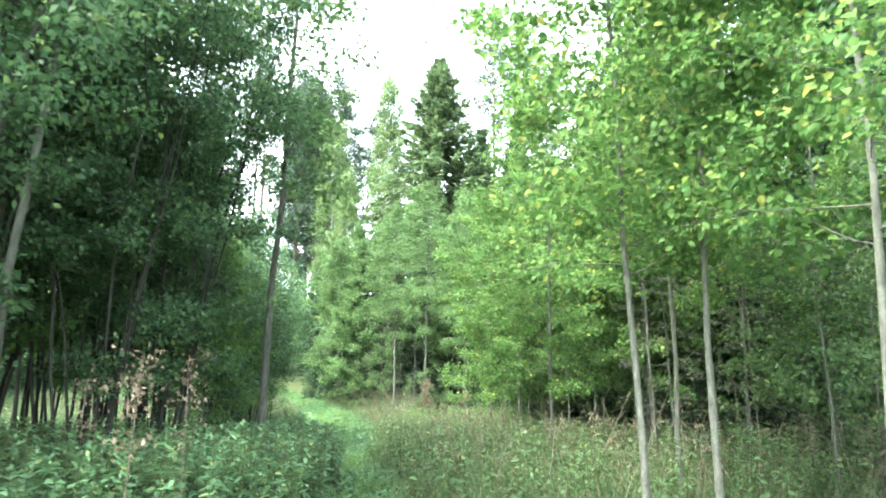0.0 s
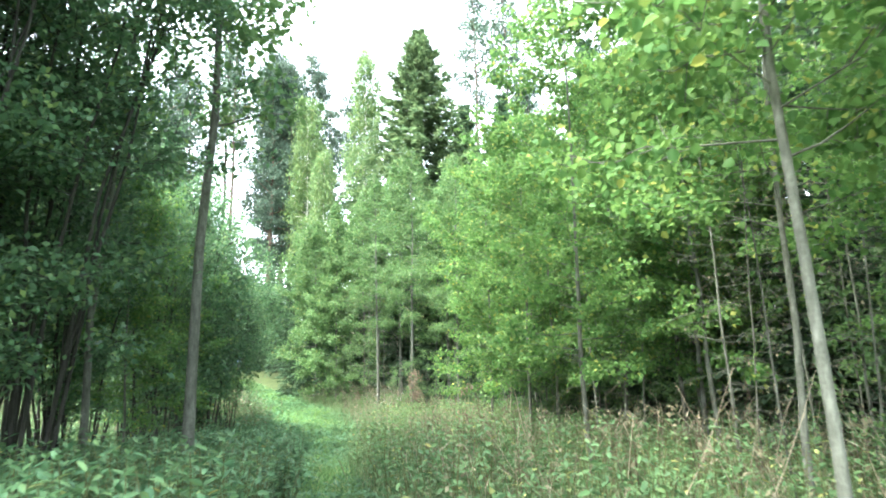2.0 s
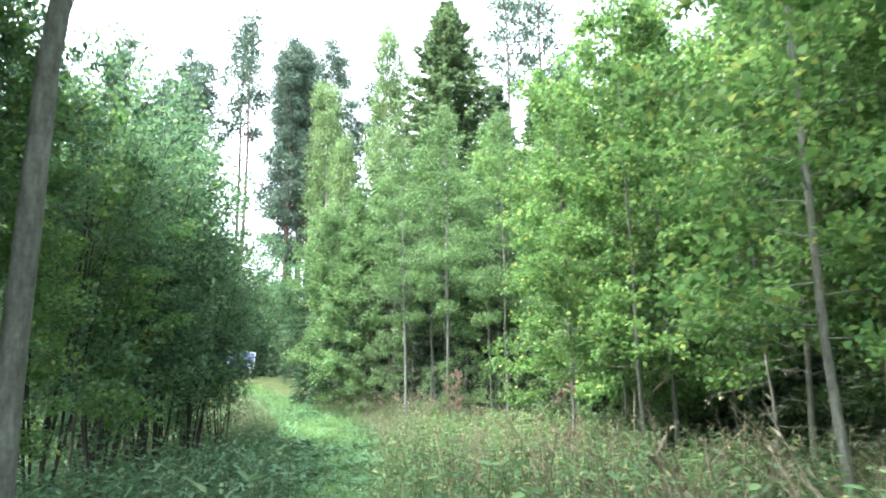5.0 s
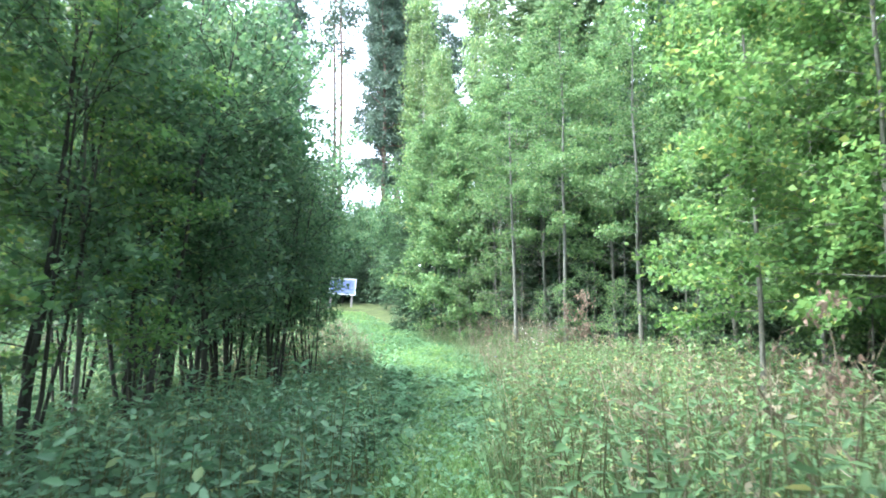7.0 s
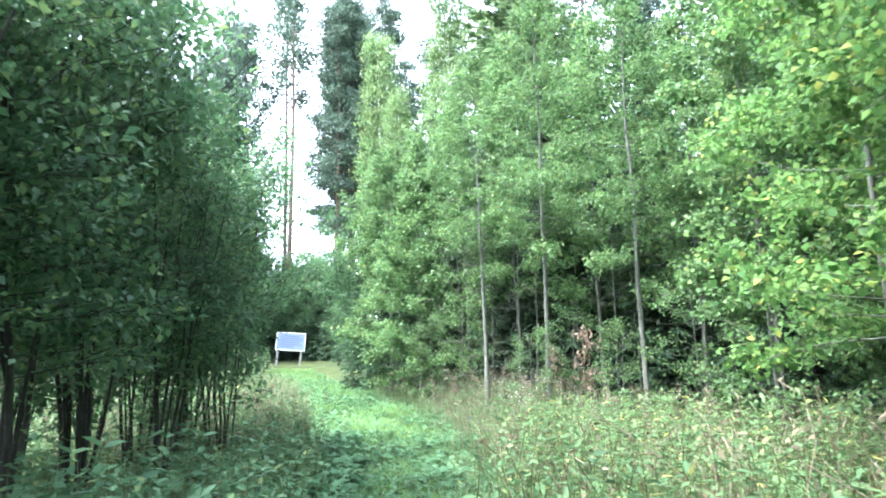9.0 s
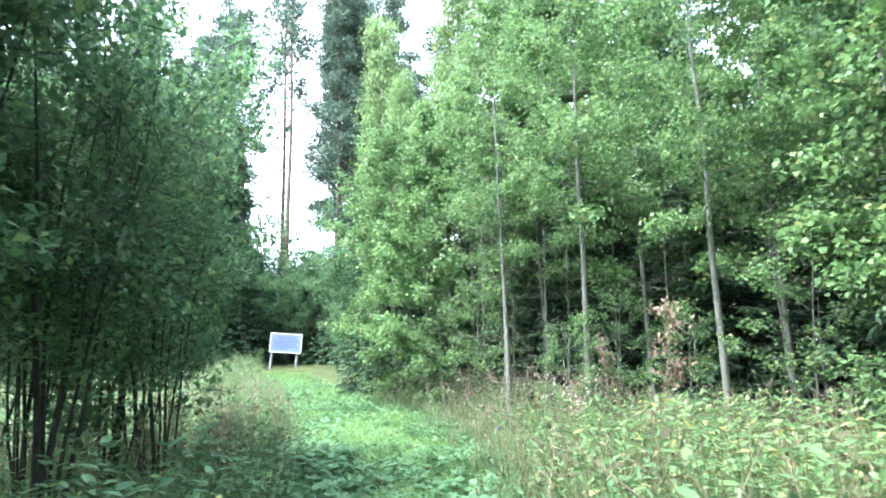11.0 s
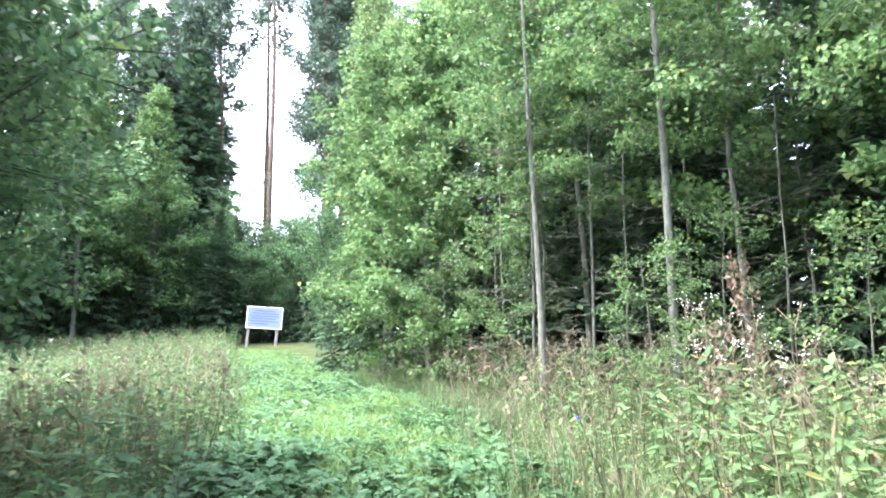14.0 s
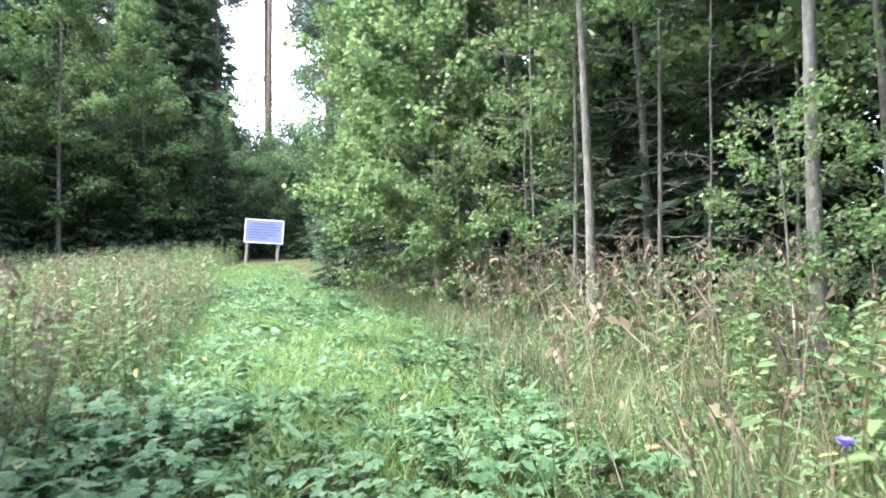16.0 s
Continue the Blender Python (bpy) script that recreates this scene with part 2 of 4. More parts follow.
def broadleaf(h, r0, start, R, limbs, count, size, fine, lean=(0, 0), stems=1, shape="round", el=(25, 65), spread=0.12, droop=0.0, twigs=6, aspect=0.85, k0=9, far=False, flare=(0.10, 0.42)):
    """Trunk mesh data and crown mesh data of a broad-leaved tree or many-stemmed bush."""
    wood, LP = [], []
    for sidx in range(stems):
        sh = h * (1 if stems == 1 else RNG.uniform(0.7, 1.0))
        a0 = RNG.uniform(0, 6.28)
        out = np.array([np.cos(a0), np.sin(a0)]) * (0 if stems == 1 else RNG.uniform(*flare) * sh)
        u = np.linspace(0, 1, k0)
        T = np.zeros((1, k0, 3))
        T[0, :, 0] = lean[0] * u + out[0] * u ** 1.2 + (out[0] * 0.15)
        T[0, :, 1] = lean[1] * u + out[1] * u ** 1.2 + (out[1] * 0.15)
        T[0, :, 2] = sh * u - 0.15 * (1 - u)
        T[0, 1:, :2] += np.cumsum(RNG.normal(0, (0.006 if stems == 1 else 0.013) * sh, (k0 - 1, 2)), axis=0) * 0.6
        rs = r0 * (1 if stems == 1 else RNG.uniform(0.4, 1.0))
        rad = rs * (1.12 - u * 1.02) + 0.004
        rad[0] *= 1.25
        wood.append(tubes(T, rad[None], 8 if stems == 1 else 6))
        n = max(4, int(limbs / stems))
        low = start + (0 if stems == 1 else RNG.uniform(-0.14, 0.05))
        lu = low + (0.985 - low) * (np.arange(n) + RNG.uniform(0, 1, n)) / n
        f = np.clip((lu - start) / (1 - start), 0, 1)
        if shape == "round":
            prof = np.sqrt(np.clip(1 - (f * 1.05 - 0.42) ** 2 / 0.45, 0.05, 1))
        elif shape == "oval":
            prof = np.clip(1.03 - f, 0.05, 1) ** 0.7 * np.clip(0.6 + 1.6 * f, 0, 1.1)
        elif shape == "cone":
            prof = np.clip(1.05 - f, 0.08, 1) ** 0.8
        else:
            prof = np.clip(0.55 + 0.5 * np.sin(f * 3.0), 0.15, 1)
        Lr = R * prof * RNG.uniform(0.65, 1.15, n)
        az = np.arange(n) * 2.399 + RNG.uniform(-0.6, 0.6, n)
        e = np.radians(el[0] + (el[1] - el[0]) * f + RNG.normal(0, 8, n))
        org = sample(np.repeat(T, n, 0), lu)
        P = limb_lines(org, az, e, Lr, 6, np.full(n, -droop) + RNG.normal(0, 0.06, n), 0.035)
        rl = np.maximum(rs * 0.34 * (1.1 - lu)[:, None] * np.linspace(1, 0.25, 6)[None], 0.0035)
        wood.append(tubes(P[:, ::2] if far else P, rl[:, ::2] if far else rl, 3 if far else 4))
        LP.append(P)
        m = n * twigs
        who = np.repeat(np.arange(n), twigs)
        st = RNG.uniform(0.25, 1.0, m)
        o2 = sample(P[who], st)
        az2 = az[who] + RNG.choice([-1, 1], m) * RNG.uniform(0.4, 1.2, m)
        e2 = e[who] * 0.5 + RNG.normal(0.05 - droop, 0.35, m)
        P2 = limb_lines(o2, az2, e2, Lr[who] * RNG.uniform(0.22, 0.5, m) * (1.15 - st * 0.5), 6, np.full(m, -droop * 1.2), 0.04)
        wood.append(tubes(P2[:, ::5] if far else P2[:, [0, 3, 5]], np.full((m, 2 if far else 3), 0.004), 3))
        LP += [P2, P2]
    ALL = np.concatenate(LP)
    w = np.linalg.norm(ALL[:, -1] - ALL[:, 0], axis=1)
    pick = RNG.choice(len(ALL), count, p=w / w.sum())
    s = RNG.uniform(0.15, 1.03, count) ** 0.8
    pos = sample(ALL[pick], np.clip(s, 0, 1)) + RNG.normal(0, spread, (count, 3)) * np.array([1, 1, 0.7])
    ax = unit(ALL[pick, -1] - ALL[pick, 0])
    along = ax * 0.5 + RNG.normal(0, 0.6, (count, 3)) + np.array([0, 0, -0.15 - droop])
    nor = RNG.normal(0, 0.55, (count, 3)) + np.array([0, 0, 1.0])
    ln = size * RNG.uniform(0.65, 1.2, count)
    lv = leaves(pos, along, nor, ln, ln * aspect, fine)
    wv, wq, _ = join(*wood)
    return (wv, wq), lv


def conifer(h, r0, start, R, whorls, per, tw, length, hang=0.55, flat=0.35, taper=0.85, sparse=0.0, k0=7):
    """Spruce: whorls of sagging boughs with hanging sprays of needles. Returns trunk and crown data."""
    u = np.linspace(0, 1, k0)
    T = np.zeros((1, k0, 3))
    T[0, :, 2] = h * u - 0.2 * (1 - u)
    T[0, 1:, :2] += np.cumsum(RNG.normal(0, 0.002 * h, (k0 - 1, 2)), axis=0)
    wood = [tubes(T, (r0 * (1.05 - u) + 0.006)[None], 8)]
    n = whorls * per
    f = np.repeat((np.arange(whorls) + 0.5) / whorls, per) + RNG.normal(0, 0.35 / whorls, n)
    f = np.clip(f, 0, 0.995)
    lu = start + (1 - start) * f
    az = np.arange(n) * 2.399 + RNG.uniform(-0.4, 0.4, n)
    L = R * np.clip(1.02 - f, 0.03, 1) ** taper * RNG.uniform(0.72, 1.12, n)
    e = np.radians(-8 + 55 * f ** 1.6 + RNG.normal(0, 5, n))
    P = limb_lines(sample(np.repeat(T, n, 0), lu), az, e, L, 6, np.full(n, -0.18) + 0.28 * f + RNG.normal(0, 0.04, n), 0.02)
    wood.append(tubes(P[:, [0, 3, 5]], np.maximum(0.02 * (L / R)[:, None] * np.linspace(1, 0.2, 3)[None], 0.004), 3))
    m = n * tw
    who = np.repeat(np.arange(n), tw)
    s = RNG.uniform(0.10 + sparse, 1.0, m)
    o = sample(P[who], s)
    d = unit(P[who, -1] - P[who, 0])
    sd = np.stack([-d[:, 1], d[:, 0], 0 * d[:, 0]], 1) * RNG.choice([-1, 1], m)[:, None]
    along = d * RNG.uniform(0.4, 1.0, m)[:, None] + sd * RNG.uniform(0.2, 1.0, m)[:, None] + RNG.normal(0, 0.15, (m, 3))
    along[:, 2] -= hang * RNG.uniform(0.3, 1.4, m) * (1 - 0.8 * f[who])
    ln = length * RNG.uniform(0.5, 1.2, m) * (0.45 + 0.55 * np.clip(L[who] / R * 1.6, 0, 1))
    nor = RNG.normal(0, 0.5, (m, 3)) + np.array([0, 0, 0.8])
    a = leaves(o, along, nor, ln, ln * flat, False, 0.1)
    b = leaves(o + RNG.normal(0, 0.03, (m, 3)), along + RNG.normal(0, 0.3, (m, 3)), RNG.normal(0, 1, (m, 3)), ln * 0.8, ln * flat * 0.8, False, 0.1)
    tip = np.arange(5)
    c = leaves(np.repeat(T[:, -1], 5, 0) - np.array([0, 0, 0.2]), np.stack([np.cos(tip) * 0.3, np.sin(tip) * 0.3, np.ones(5)], 1), RNG.normal(0, 1, (5, 3)), np.full(5, 0.5), np.full(5, 0.12), False)
    wv, wq, _ = join(*wood)
    cv, cq, _ = join(a, b, c)
    return (wv, wq), (cv, cq)


def pine(h, r0, start, R, limbs, tufts, size, stubs=0):
    """Scots pine: a bare mast and rounded pads of needle tufts near the top."""
    u = np.linspace(0, 1, 9)
    T = np.zeros((1, 9, 3))
    T[0, :, 2] = h * u - 0.2 * (1 - u)
    T[0, 1:, :2] += np.cumsum(RNG.normal(0, 0.004 * h, (8, 2)), axis=0)
    wood = [tubes(T, (r0 * (1.05 - 0.85 * u))[None], 8)]
    lu = start + (1 - start) * (np.arange(limbs) + 0.5) / limbs
    f = (lu - start) / (1 - start)
    L = R * (0.45 + 0.75 * np.sin(np.clip(f * 1.05 + 0.35, 0, 1) * 2.9)) * RNG.uniform(0.6, 1.15, limbs)
    az = np.arange(limbs) * 2.399 + RNG.uniform(-0.6, 0.6, limbs)
    P = limb_lines(sample(np.repeat(T, limbs, 0), lu), az, np.radians(5 + 45 * f + RNG.normal(0, 10, limbs)), L, 6, RNG.normal(0.1, 0.1, limbs), 0.05)
    wood.append(tubes(P, np.maximum(0.05 * np.linspace(1, 0.25, 6)[None] * np.ones((limbs, 1)), 0.01), 4))
    if stubs:
        su = RNG.uniform(0.22, start, stubs)
        S = limb_lines(sample(np.repeat(T, stubs, 0), su), RNG.uniform(0, 6.28, stubs), RNG.normal(0.0, 0.25, stubs), RNG.uniform(0.4, 1.7, stubs), 5, RNG.normal(-0.15, 0.1, stubs), 0.05)
        wood.append(tubes(S, np.full((stubs, 1), 1.0) * np.array([[0.035, 0.028, 0.022, 0.016, 0.01]]), 4))
    pads = limbs * 5
    who = np.repeat(np.arange(limbs), 5)
    c = sample(P[who], RNG.uniform(0.45, 1.0, pads)) + RNG.normal(0, 0.22, (pads, 3))
    pick = RNG.integers(0, pads, tufts)
    pos = c[pick] + RNG.normal(0, 0.30, (tufts, 3)) * np.array([1, 1, 0.55])
    al = RNG.normal(0, 0.8, (tufts, 3)) + np.array([0, 0, 0.5])
    ln = size * RNG.uniform(0.6, 1.2, tufts)
    wv, wq, _ = join(*wood)
    return (wv, wq), leaves(pos, al, RNG.normal(0, 1, (tufts, 3)), ln, ln * 0.3, False, 0.1)


def plant_tree(name, data, bark, leaf, label, group=""):
    """A tree thing of an Empty with trunk and crown, out of the way until it is copied to its places."""
    (wv, wq), (cv, cq) = data
    root = new(name)
    part("trunk", quad_mesh("trunk", wv, wq, [bark], smooth=True), root)
    part("crown", quad_mesh("crown", cv, cq, [leaf]), root)
    return tagged(root, label, "bush" if "bush" in name else "tree", group)


class Kind:
    """A few shapes of one kind of tree; the first use of a shape is the original, later ones are copies."""

    def __init__(self, name, makers, bark, leaf, label, group):
        self.protos = [plant_tree(name, mk(), bark, leaf, label, group) for mk in makers]
        self.used = [False] * len(self.protos)

    def put(self, i, x, y, scale=1.0, turn=None, sink=0.0, wide=1.0):
        i %= len(self.protos)
        turn = RNG.uniform(0, 360) if turn is None else turn
        m = pose(x, y, float(height(x, y)) - sink, 0, 0, turn) @ Matrix.Diagonal((scale * wide, scale * wide, scale, 1))
        if not self.used[i]:
            self.used[i] = True
            self.protos[i].matrix_basis = m
            return self.protos[i]
        p = self.protos[i]
        keep = p.matrix_basis.copy()
        p.matrix_basis = Matrix.Identity(4)
        ob = copy_thing(p, m)
        p.matrix_basis = keep
        return ob


# ---- ground: one sheet to the horizon ----
gx = np.concatenate([[-1500, -600, -250, -120, -70], np.arange(-45, -16, 2.0), np.arange(-16, 9, 0.4), np.arange(9, 46, 2.0), [70, 120, 250, 600, 1500]])
gy = np.concatenate([[-1500, -600, -250, -100, -50], np.arange(-30, -2, 2.0), np.arange(-2, 52, 0.4), np.arange(52, 100, 3.0), [130, 250, 600, 1500]])
XX, YY = np.meshgrid(gx, gy)
gv = np.stack([XX, YY, height(XX, YY)], -1).reshape(-1, 3)
ii = np.arange(len(gv)).reshape(XX.shape)
gq = np.stack([ii[:-1, :-1], ii[:-1, 1:], ii[1:, 1:], ii[1:, :-1]], -1).reshape(-1, 4)
tagged(new("ground", quad_mesh("ground", gv, gq, [M_SOIL], smooth=True)), "dark mossy forest soil under grass and weeds", "ground", kind="structure")

# ---- trees ----
ASPEN = Kind("young_aspen_tree", [lambda: broadleaf(8.2, 0.031, 0.30, 1.75, 46, 11000, 0.076, True, (-0.2, 0.1), el=(12, 60), spread=0.12),
                                  lambda: broadleaf(7.6, 0.028, 0.33, 1.6, 42, 10500, 0.076, True, (0.1, -0.15), el=(12, 60), spread=0.12),
                                  lambda: broadleaf(7.4, 0.034, 0.26, 1.75, 46, 14000, 0.082, False, (-0.15, -0.1), el=(4, 58), spread=0.085, far=True),
                                  lambda: broadleaf(7.8, 0.036, 0.24, 1.8, 48, 14000, 0.082, False, (-0.1, 0.1), el=(4, 58), spread=0.085, far=True)],
             M_BARK, M_ASPEN, "slender young aspen with smooth grey trunk and bright green leaves", "young aspens by the path")
ALDER = Kind("young_alder_tree", [lambda: broadleaf(10.2, 0.058, 0.14, 2.1, 70, 13000, 0.12, False, (-0.1, 0.0), el=(2, 60), spread=0.11, shape="oval", far=True),
                                  lambda: broadleaf(9.0, 0.046, 0.10, 1.9, 70, 14000, 0.12, False, (0.05, 0.1), el=(2, 60), spread=0.11, shape="cone", far=True),
                                  lambda: broadleaf(8.4, 0.050, 0.22, 1.8, 60, 12000, 0.12, False, (0.0, -0.1), el=(2, 58), spread=0.11, shape="round", far=True),
                                  lambda: broadleaf(10.4, 0.050, 0.27, 1.9, 56, 12000, 0.115, False, (0.1, 0.0), el=(2, 60), spread=0.11, shape="oval", far=True)],
             M_BARK, M_ALDER, "young alder with grey trunk and dense mid-green crown", "young alders at the wood's edge")
EDGE = Kind("alder_tree", [lambda: broadleaf(10.4, 0.052, 0.37, 1.9, 50, 11500, 0.070, True, (-0.1, 0.05), el=(0, 60), spread=0.10, k0=7, shape="oval")],
            M_BARK, M_ALDER, "alder with bare straight grey trunk and high leafy crown", "young alders at the wood's edge")
SAPLING = Kind("alder_sapling", [lambda: broadleaf(3.4, 0.018, 0.18, 1.15, 22, 2300, 0.062, True, (0.25, -0.1), el=(0, 45), spread=0.08),
                                 lambda: broadleaf(2.8, 0.015, 0.15, 1.0, 20, 2000, 0.062, True, (-0.2, -0.15), el=(0, 45), spread=0.08)],
               M_BARK, M_ALDER, "leafy alder sapling reaching out from the wood's edge", "alder saplings at the wood's edge")
BARE = Kind("bare_young_tree", [lambda: broadleaf(7.0, 0.019, 0.10, 0.95, 44, 160, 0.05, False, (0.15, 0.1), el=(-15, 30), spread=0.05, twigs=4),
                                lambda: broadleaf(6.0, 0.014, 0.08, 0.85, 40, 120, 0.05, False, (-0.2, 0.1), el=(-15, 30), spread=0.05, twigs=4)],
            M_BARK, M_DEADLEAF, "bare dead sapling with brittle dry twigs", "dead saplings inside the wood")
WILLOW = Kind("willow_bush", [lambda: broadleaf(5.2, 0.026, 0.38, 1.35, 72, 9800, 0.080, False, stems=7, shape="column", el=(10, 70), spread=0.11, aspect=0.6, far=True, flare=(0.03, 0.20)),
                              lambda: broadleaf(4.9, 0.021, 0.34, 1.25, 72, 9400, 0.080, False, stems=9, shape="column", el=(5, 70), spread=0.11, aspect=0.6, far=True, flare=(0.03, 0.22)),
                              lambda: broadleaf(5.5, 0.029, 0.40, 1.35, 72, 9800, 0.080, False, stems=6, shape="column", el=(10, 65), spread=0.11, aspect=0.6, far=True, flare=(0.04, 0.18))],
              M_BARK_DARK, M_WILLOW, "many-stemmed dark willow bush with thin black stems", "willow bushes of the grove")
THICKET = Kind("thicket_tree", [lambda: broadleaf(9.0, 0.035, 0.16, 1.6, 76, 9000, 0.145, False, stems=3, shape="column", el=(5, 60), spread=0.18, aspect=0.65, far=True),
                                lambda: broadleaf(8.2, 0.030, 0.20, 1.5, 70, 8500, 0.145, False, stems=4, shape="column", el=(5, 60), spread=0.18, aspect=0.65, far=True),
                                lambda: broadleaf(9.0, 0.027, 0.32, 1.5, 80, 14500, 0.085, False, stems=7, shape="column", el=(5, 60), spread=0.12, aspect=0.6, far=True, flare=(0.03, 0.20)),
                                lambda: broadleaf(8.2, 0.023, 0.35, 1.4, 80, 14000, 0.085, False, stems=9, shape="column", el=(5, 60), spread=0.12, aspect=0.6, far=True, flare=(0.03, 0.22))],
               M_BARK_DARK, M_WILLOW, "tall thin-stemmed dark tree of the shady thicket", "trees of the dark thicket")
TALL = Kind("tall_grey_tree", [lambda: broadleaf(12.5, 0.060, 0.36, 1.7, 40, 5200, 0.10, True, (0.22, 0.0), el=(10, 60), spread=0.15)],
            M_BARK, M_ALDER, "tall straight grey trunk with a thin leafy crown", "")
POLE = Kind("slender_grey_tree", [lambda: broadleaf(9.5, 0.044, 0.42, 1.2, 26, 1500, 0.08, True, (0.65, 0.1), el=(10, 60), spread=0.14)],
            M_BARK, M_ASPEN, "slender leaning grey trunk with thin sunlit leaves", "")
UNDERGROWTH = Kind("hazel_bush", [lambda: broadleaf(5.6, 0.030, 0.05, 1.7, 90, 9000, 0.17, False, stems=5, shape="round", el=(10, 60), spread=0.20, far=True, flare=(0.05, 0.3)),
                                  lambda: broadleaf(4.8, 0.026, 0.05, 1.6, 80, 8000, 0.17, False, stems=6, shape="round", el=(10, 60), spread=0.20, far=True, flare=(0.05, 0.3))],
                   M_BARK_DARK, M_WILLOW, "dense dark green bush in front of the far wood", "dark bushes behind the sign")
BIGSPRUCE = Kind("spruce_tree", [lambda: conifer(25, 0.22, 0.03, 7.7, 84, 9, 64, 0.62, 0.9, 0.28, 0.84)],
                 M_BARK_DARK, M_SUNLIT_SPRUCE, "tall broad dark green spruce with sagging boughs", "tall spruces behind")
SPRUCE = Kind("spruce_tree", [lambda: conifer(22, 0.19, 0.05, 3.8, 44, 6, 17, 1.05, 0.7, 0.38, 0.75),
                              lambda: conifer(20, 0.17, 0.05, 3.4, 40, 6, 17, 1.0, 0.7, 0.38, 0.75)],
              M_BARK_DARK, M_SPRUCE, "tall dark green spruce with sagging boughs", "tall spruces behind")
YOUNGSPRUCE = Kind("young_spruce_tree", [lambda: conifer(4.2, 0.04, 0.02, 1.5, 24, 6, 24, 0.30, 0.3, 0.3),
                                         lambda: conifer(9.0, 0.06, 0.05, 2.2, 36, 6, 25, 0.40, 0.45, 0.22, 0.75)],
                   M_BARK_DARK, M_SPRUCE, "young spruce with dark green boughs down to the ground", "young spruces under the wood's edge")
PINE = Kind("pine_tree", [lambda: pine(24, 0.19, 0.34, 2.3, 40, 15000, 0.30), lambda: pine(22, 0.15, 0.55, 1.9, 22, 3500, 0.42, 14), lambda: pine(24, 0.165, 0.66, 1.5, 16, 1700, 0.42, 22)],
            M_BARK_PINE, M_PINE, "tall scots pine with reddish bare trunk", "pines in the distance")
BIRCH = Kind("birch_tree", [lambda: broadleaf(22, 0.14, 0.22, 2.5, 100, 18000, 0.22, False, el=(20, 60), spread=0.3, droop=0.45, aspect=0.7, shape="column")],
             M_BARK_BIRCH, M_BIRCH, "tall birch with pale green hanging crown", "birches behind")

for i, x, y, s in ((0, 1.88, 6.34, 1.0), (1, 2.99, 8.66, 1.0), (1, 2.40, 5.95, 1.0), (0, 3.0, 4.6, 0.95), (3, 1.97, 12.06, 0.9), (2, 3.85, 12.3, 1.0), (3, 3.91, 12.95, 1.0),
                   (2, 4.0, 13.8, 0.95), (3, 1.9, 16.6, 0.9), (2, 2.6, 17.4, 0.95), (3, 1.3, 18.4, 0.85), (3, 5.8, 10.0, 0.9), (2, 5.0, 15.6, 1.0), (2, 3.4, 15.2, 1.0), (3, 2.6, 20.0, 0.9), (2, -4.5, 12.9, 0.6), (3, -5.0, 15.2, 0.62), (2, -5.6, 9.0, 0.9)):
    ASPEN.put(i, x, y, s)
for i, x, y, s in ((1, -4.2, 33.57, 0.95), (2, -5.6, 36.2, 1.0), (0, -3.0, 33.8, 0.95), (3, -1.2, 31.6, 1.05), (3, 0.8, 29.6, 1.0),
                   (3, 2.6, 27.4, 1.0), (3, 2.3, 23.4, 0.85), (0, 3.4, 22.0, 0.85), (2, 4.6, 19.4, 0.95), (0, 5.4, 24.4, 1.0), (1, 6.6, 17.0, 1.0), (0, -5.0, 38.4, 1.0), (2, -6.4, 40.4, 1.0), (0, -21.6, 47.6, 1.5), (2, -25.4, 44.0, 1.7), (0, -19.6, 50.4, 1.3), (2, -23.4, 39.6, 1.4)):
    ALDER.put(i, x, y, s)
for i, x, y, s in ((0, -4.9, 14.5, 1.0), (1, -5.8, 17.0, 1.0), (2, -5.2, 16.2, 0.95), (0, -5.6, 18.2, 1.25), (1, -6.1, 20.0, 1.35), (2, -6.0, 21.4, 1.0), (1, -7.2, 24.2, 1.15), (2, -7.5, 25.4, 1.0), (1, -6.6, 18.9, 1.4), (1, -6.9, 22.4, 1.05), (2, -8.2, 21.6, 1.15),
                   (2, -7.2, 15.6, 1.1), (0, -7.6, 18.4, 1.1), (1, -7.8, 20.4, 1.4), (2, -8.4, 23.6, 0.85),
                   (2, -6.4, 12.6, 1.1)):
    WILLOW.put(i, x, y, s)
WILLOW.put(0, -6.05, 23.4, 1.15, wide=0.8)
for x, y, s, turn in ((-2.1, 30.06, 0.95, 10), (-0.69, 27.87, 1.0, 140), (0.92, 25.56, 0.92, 250), (2.9, 24.6, 0.9, 40)):
    EDGE.put(0, x, y, s, turn)
for i, x, y, s in ((0, -2.0, 31.4, 1.0), (1, -0.9, 30.2, 1.0), (0, 0.2, 30.6, 1.1), (1, 0.9, 28.8, 1.0), (0, 1.6, 29.4, 1.1), (1, 2.2, 26.4, 1.0), (0, 3.2, 28.0, 1.0), (1, -3.4, 33.0, 0.9), (0, -1.3, 30.6, 1.2), (0, -2.2, 31.2, 1.25), (1, -2.75, 32.1, 1.1), (0, 3.4, 10.7, 0.8), (1, 4.2, 9.6, 0.8), (1, 3.9, 11.4, 0.85), (0, 4.6, 10.2, 0.8), (1, 5.2, 11.2, 0.9), (1, 3.3, 9.4, 0.75), (0, 4.9, 12.6, 0.9), (1, 3.2, 13.6, 0.8), (0, 2.8, 14.6, 0.8), (0, 4.6, 11.2, 0.8), (1, 5.0, 13.4, 0.9), (1, 5.4, 8.6, 0.8)):
    BARE.put(i, x, y, s)
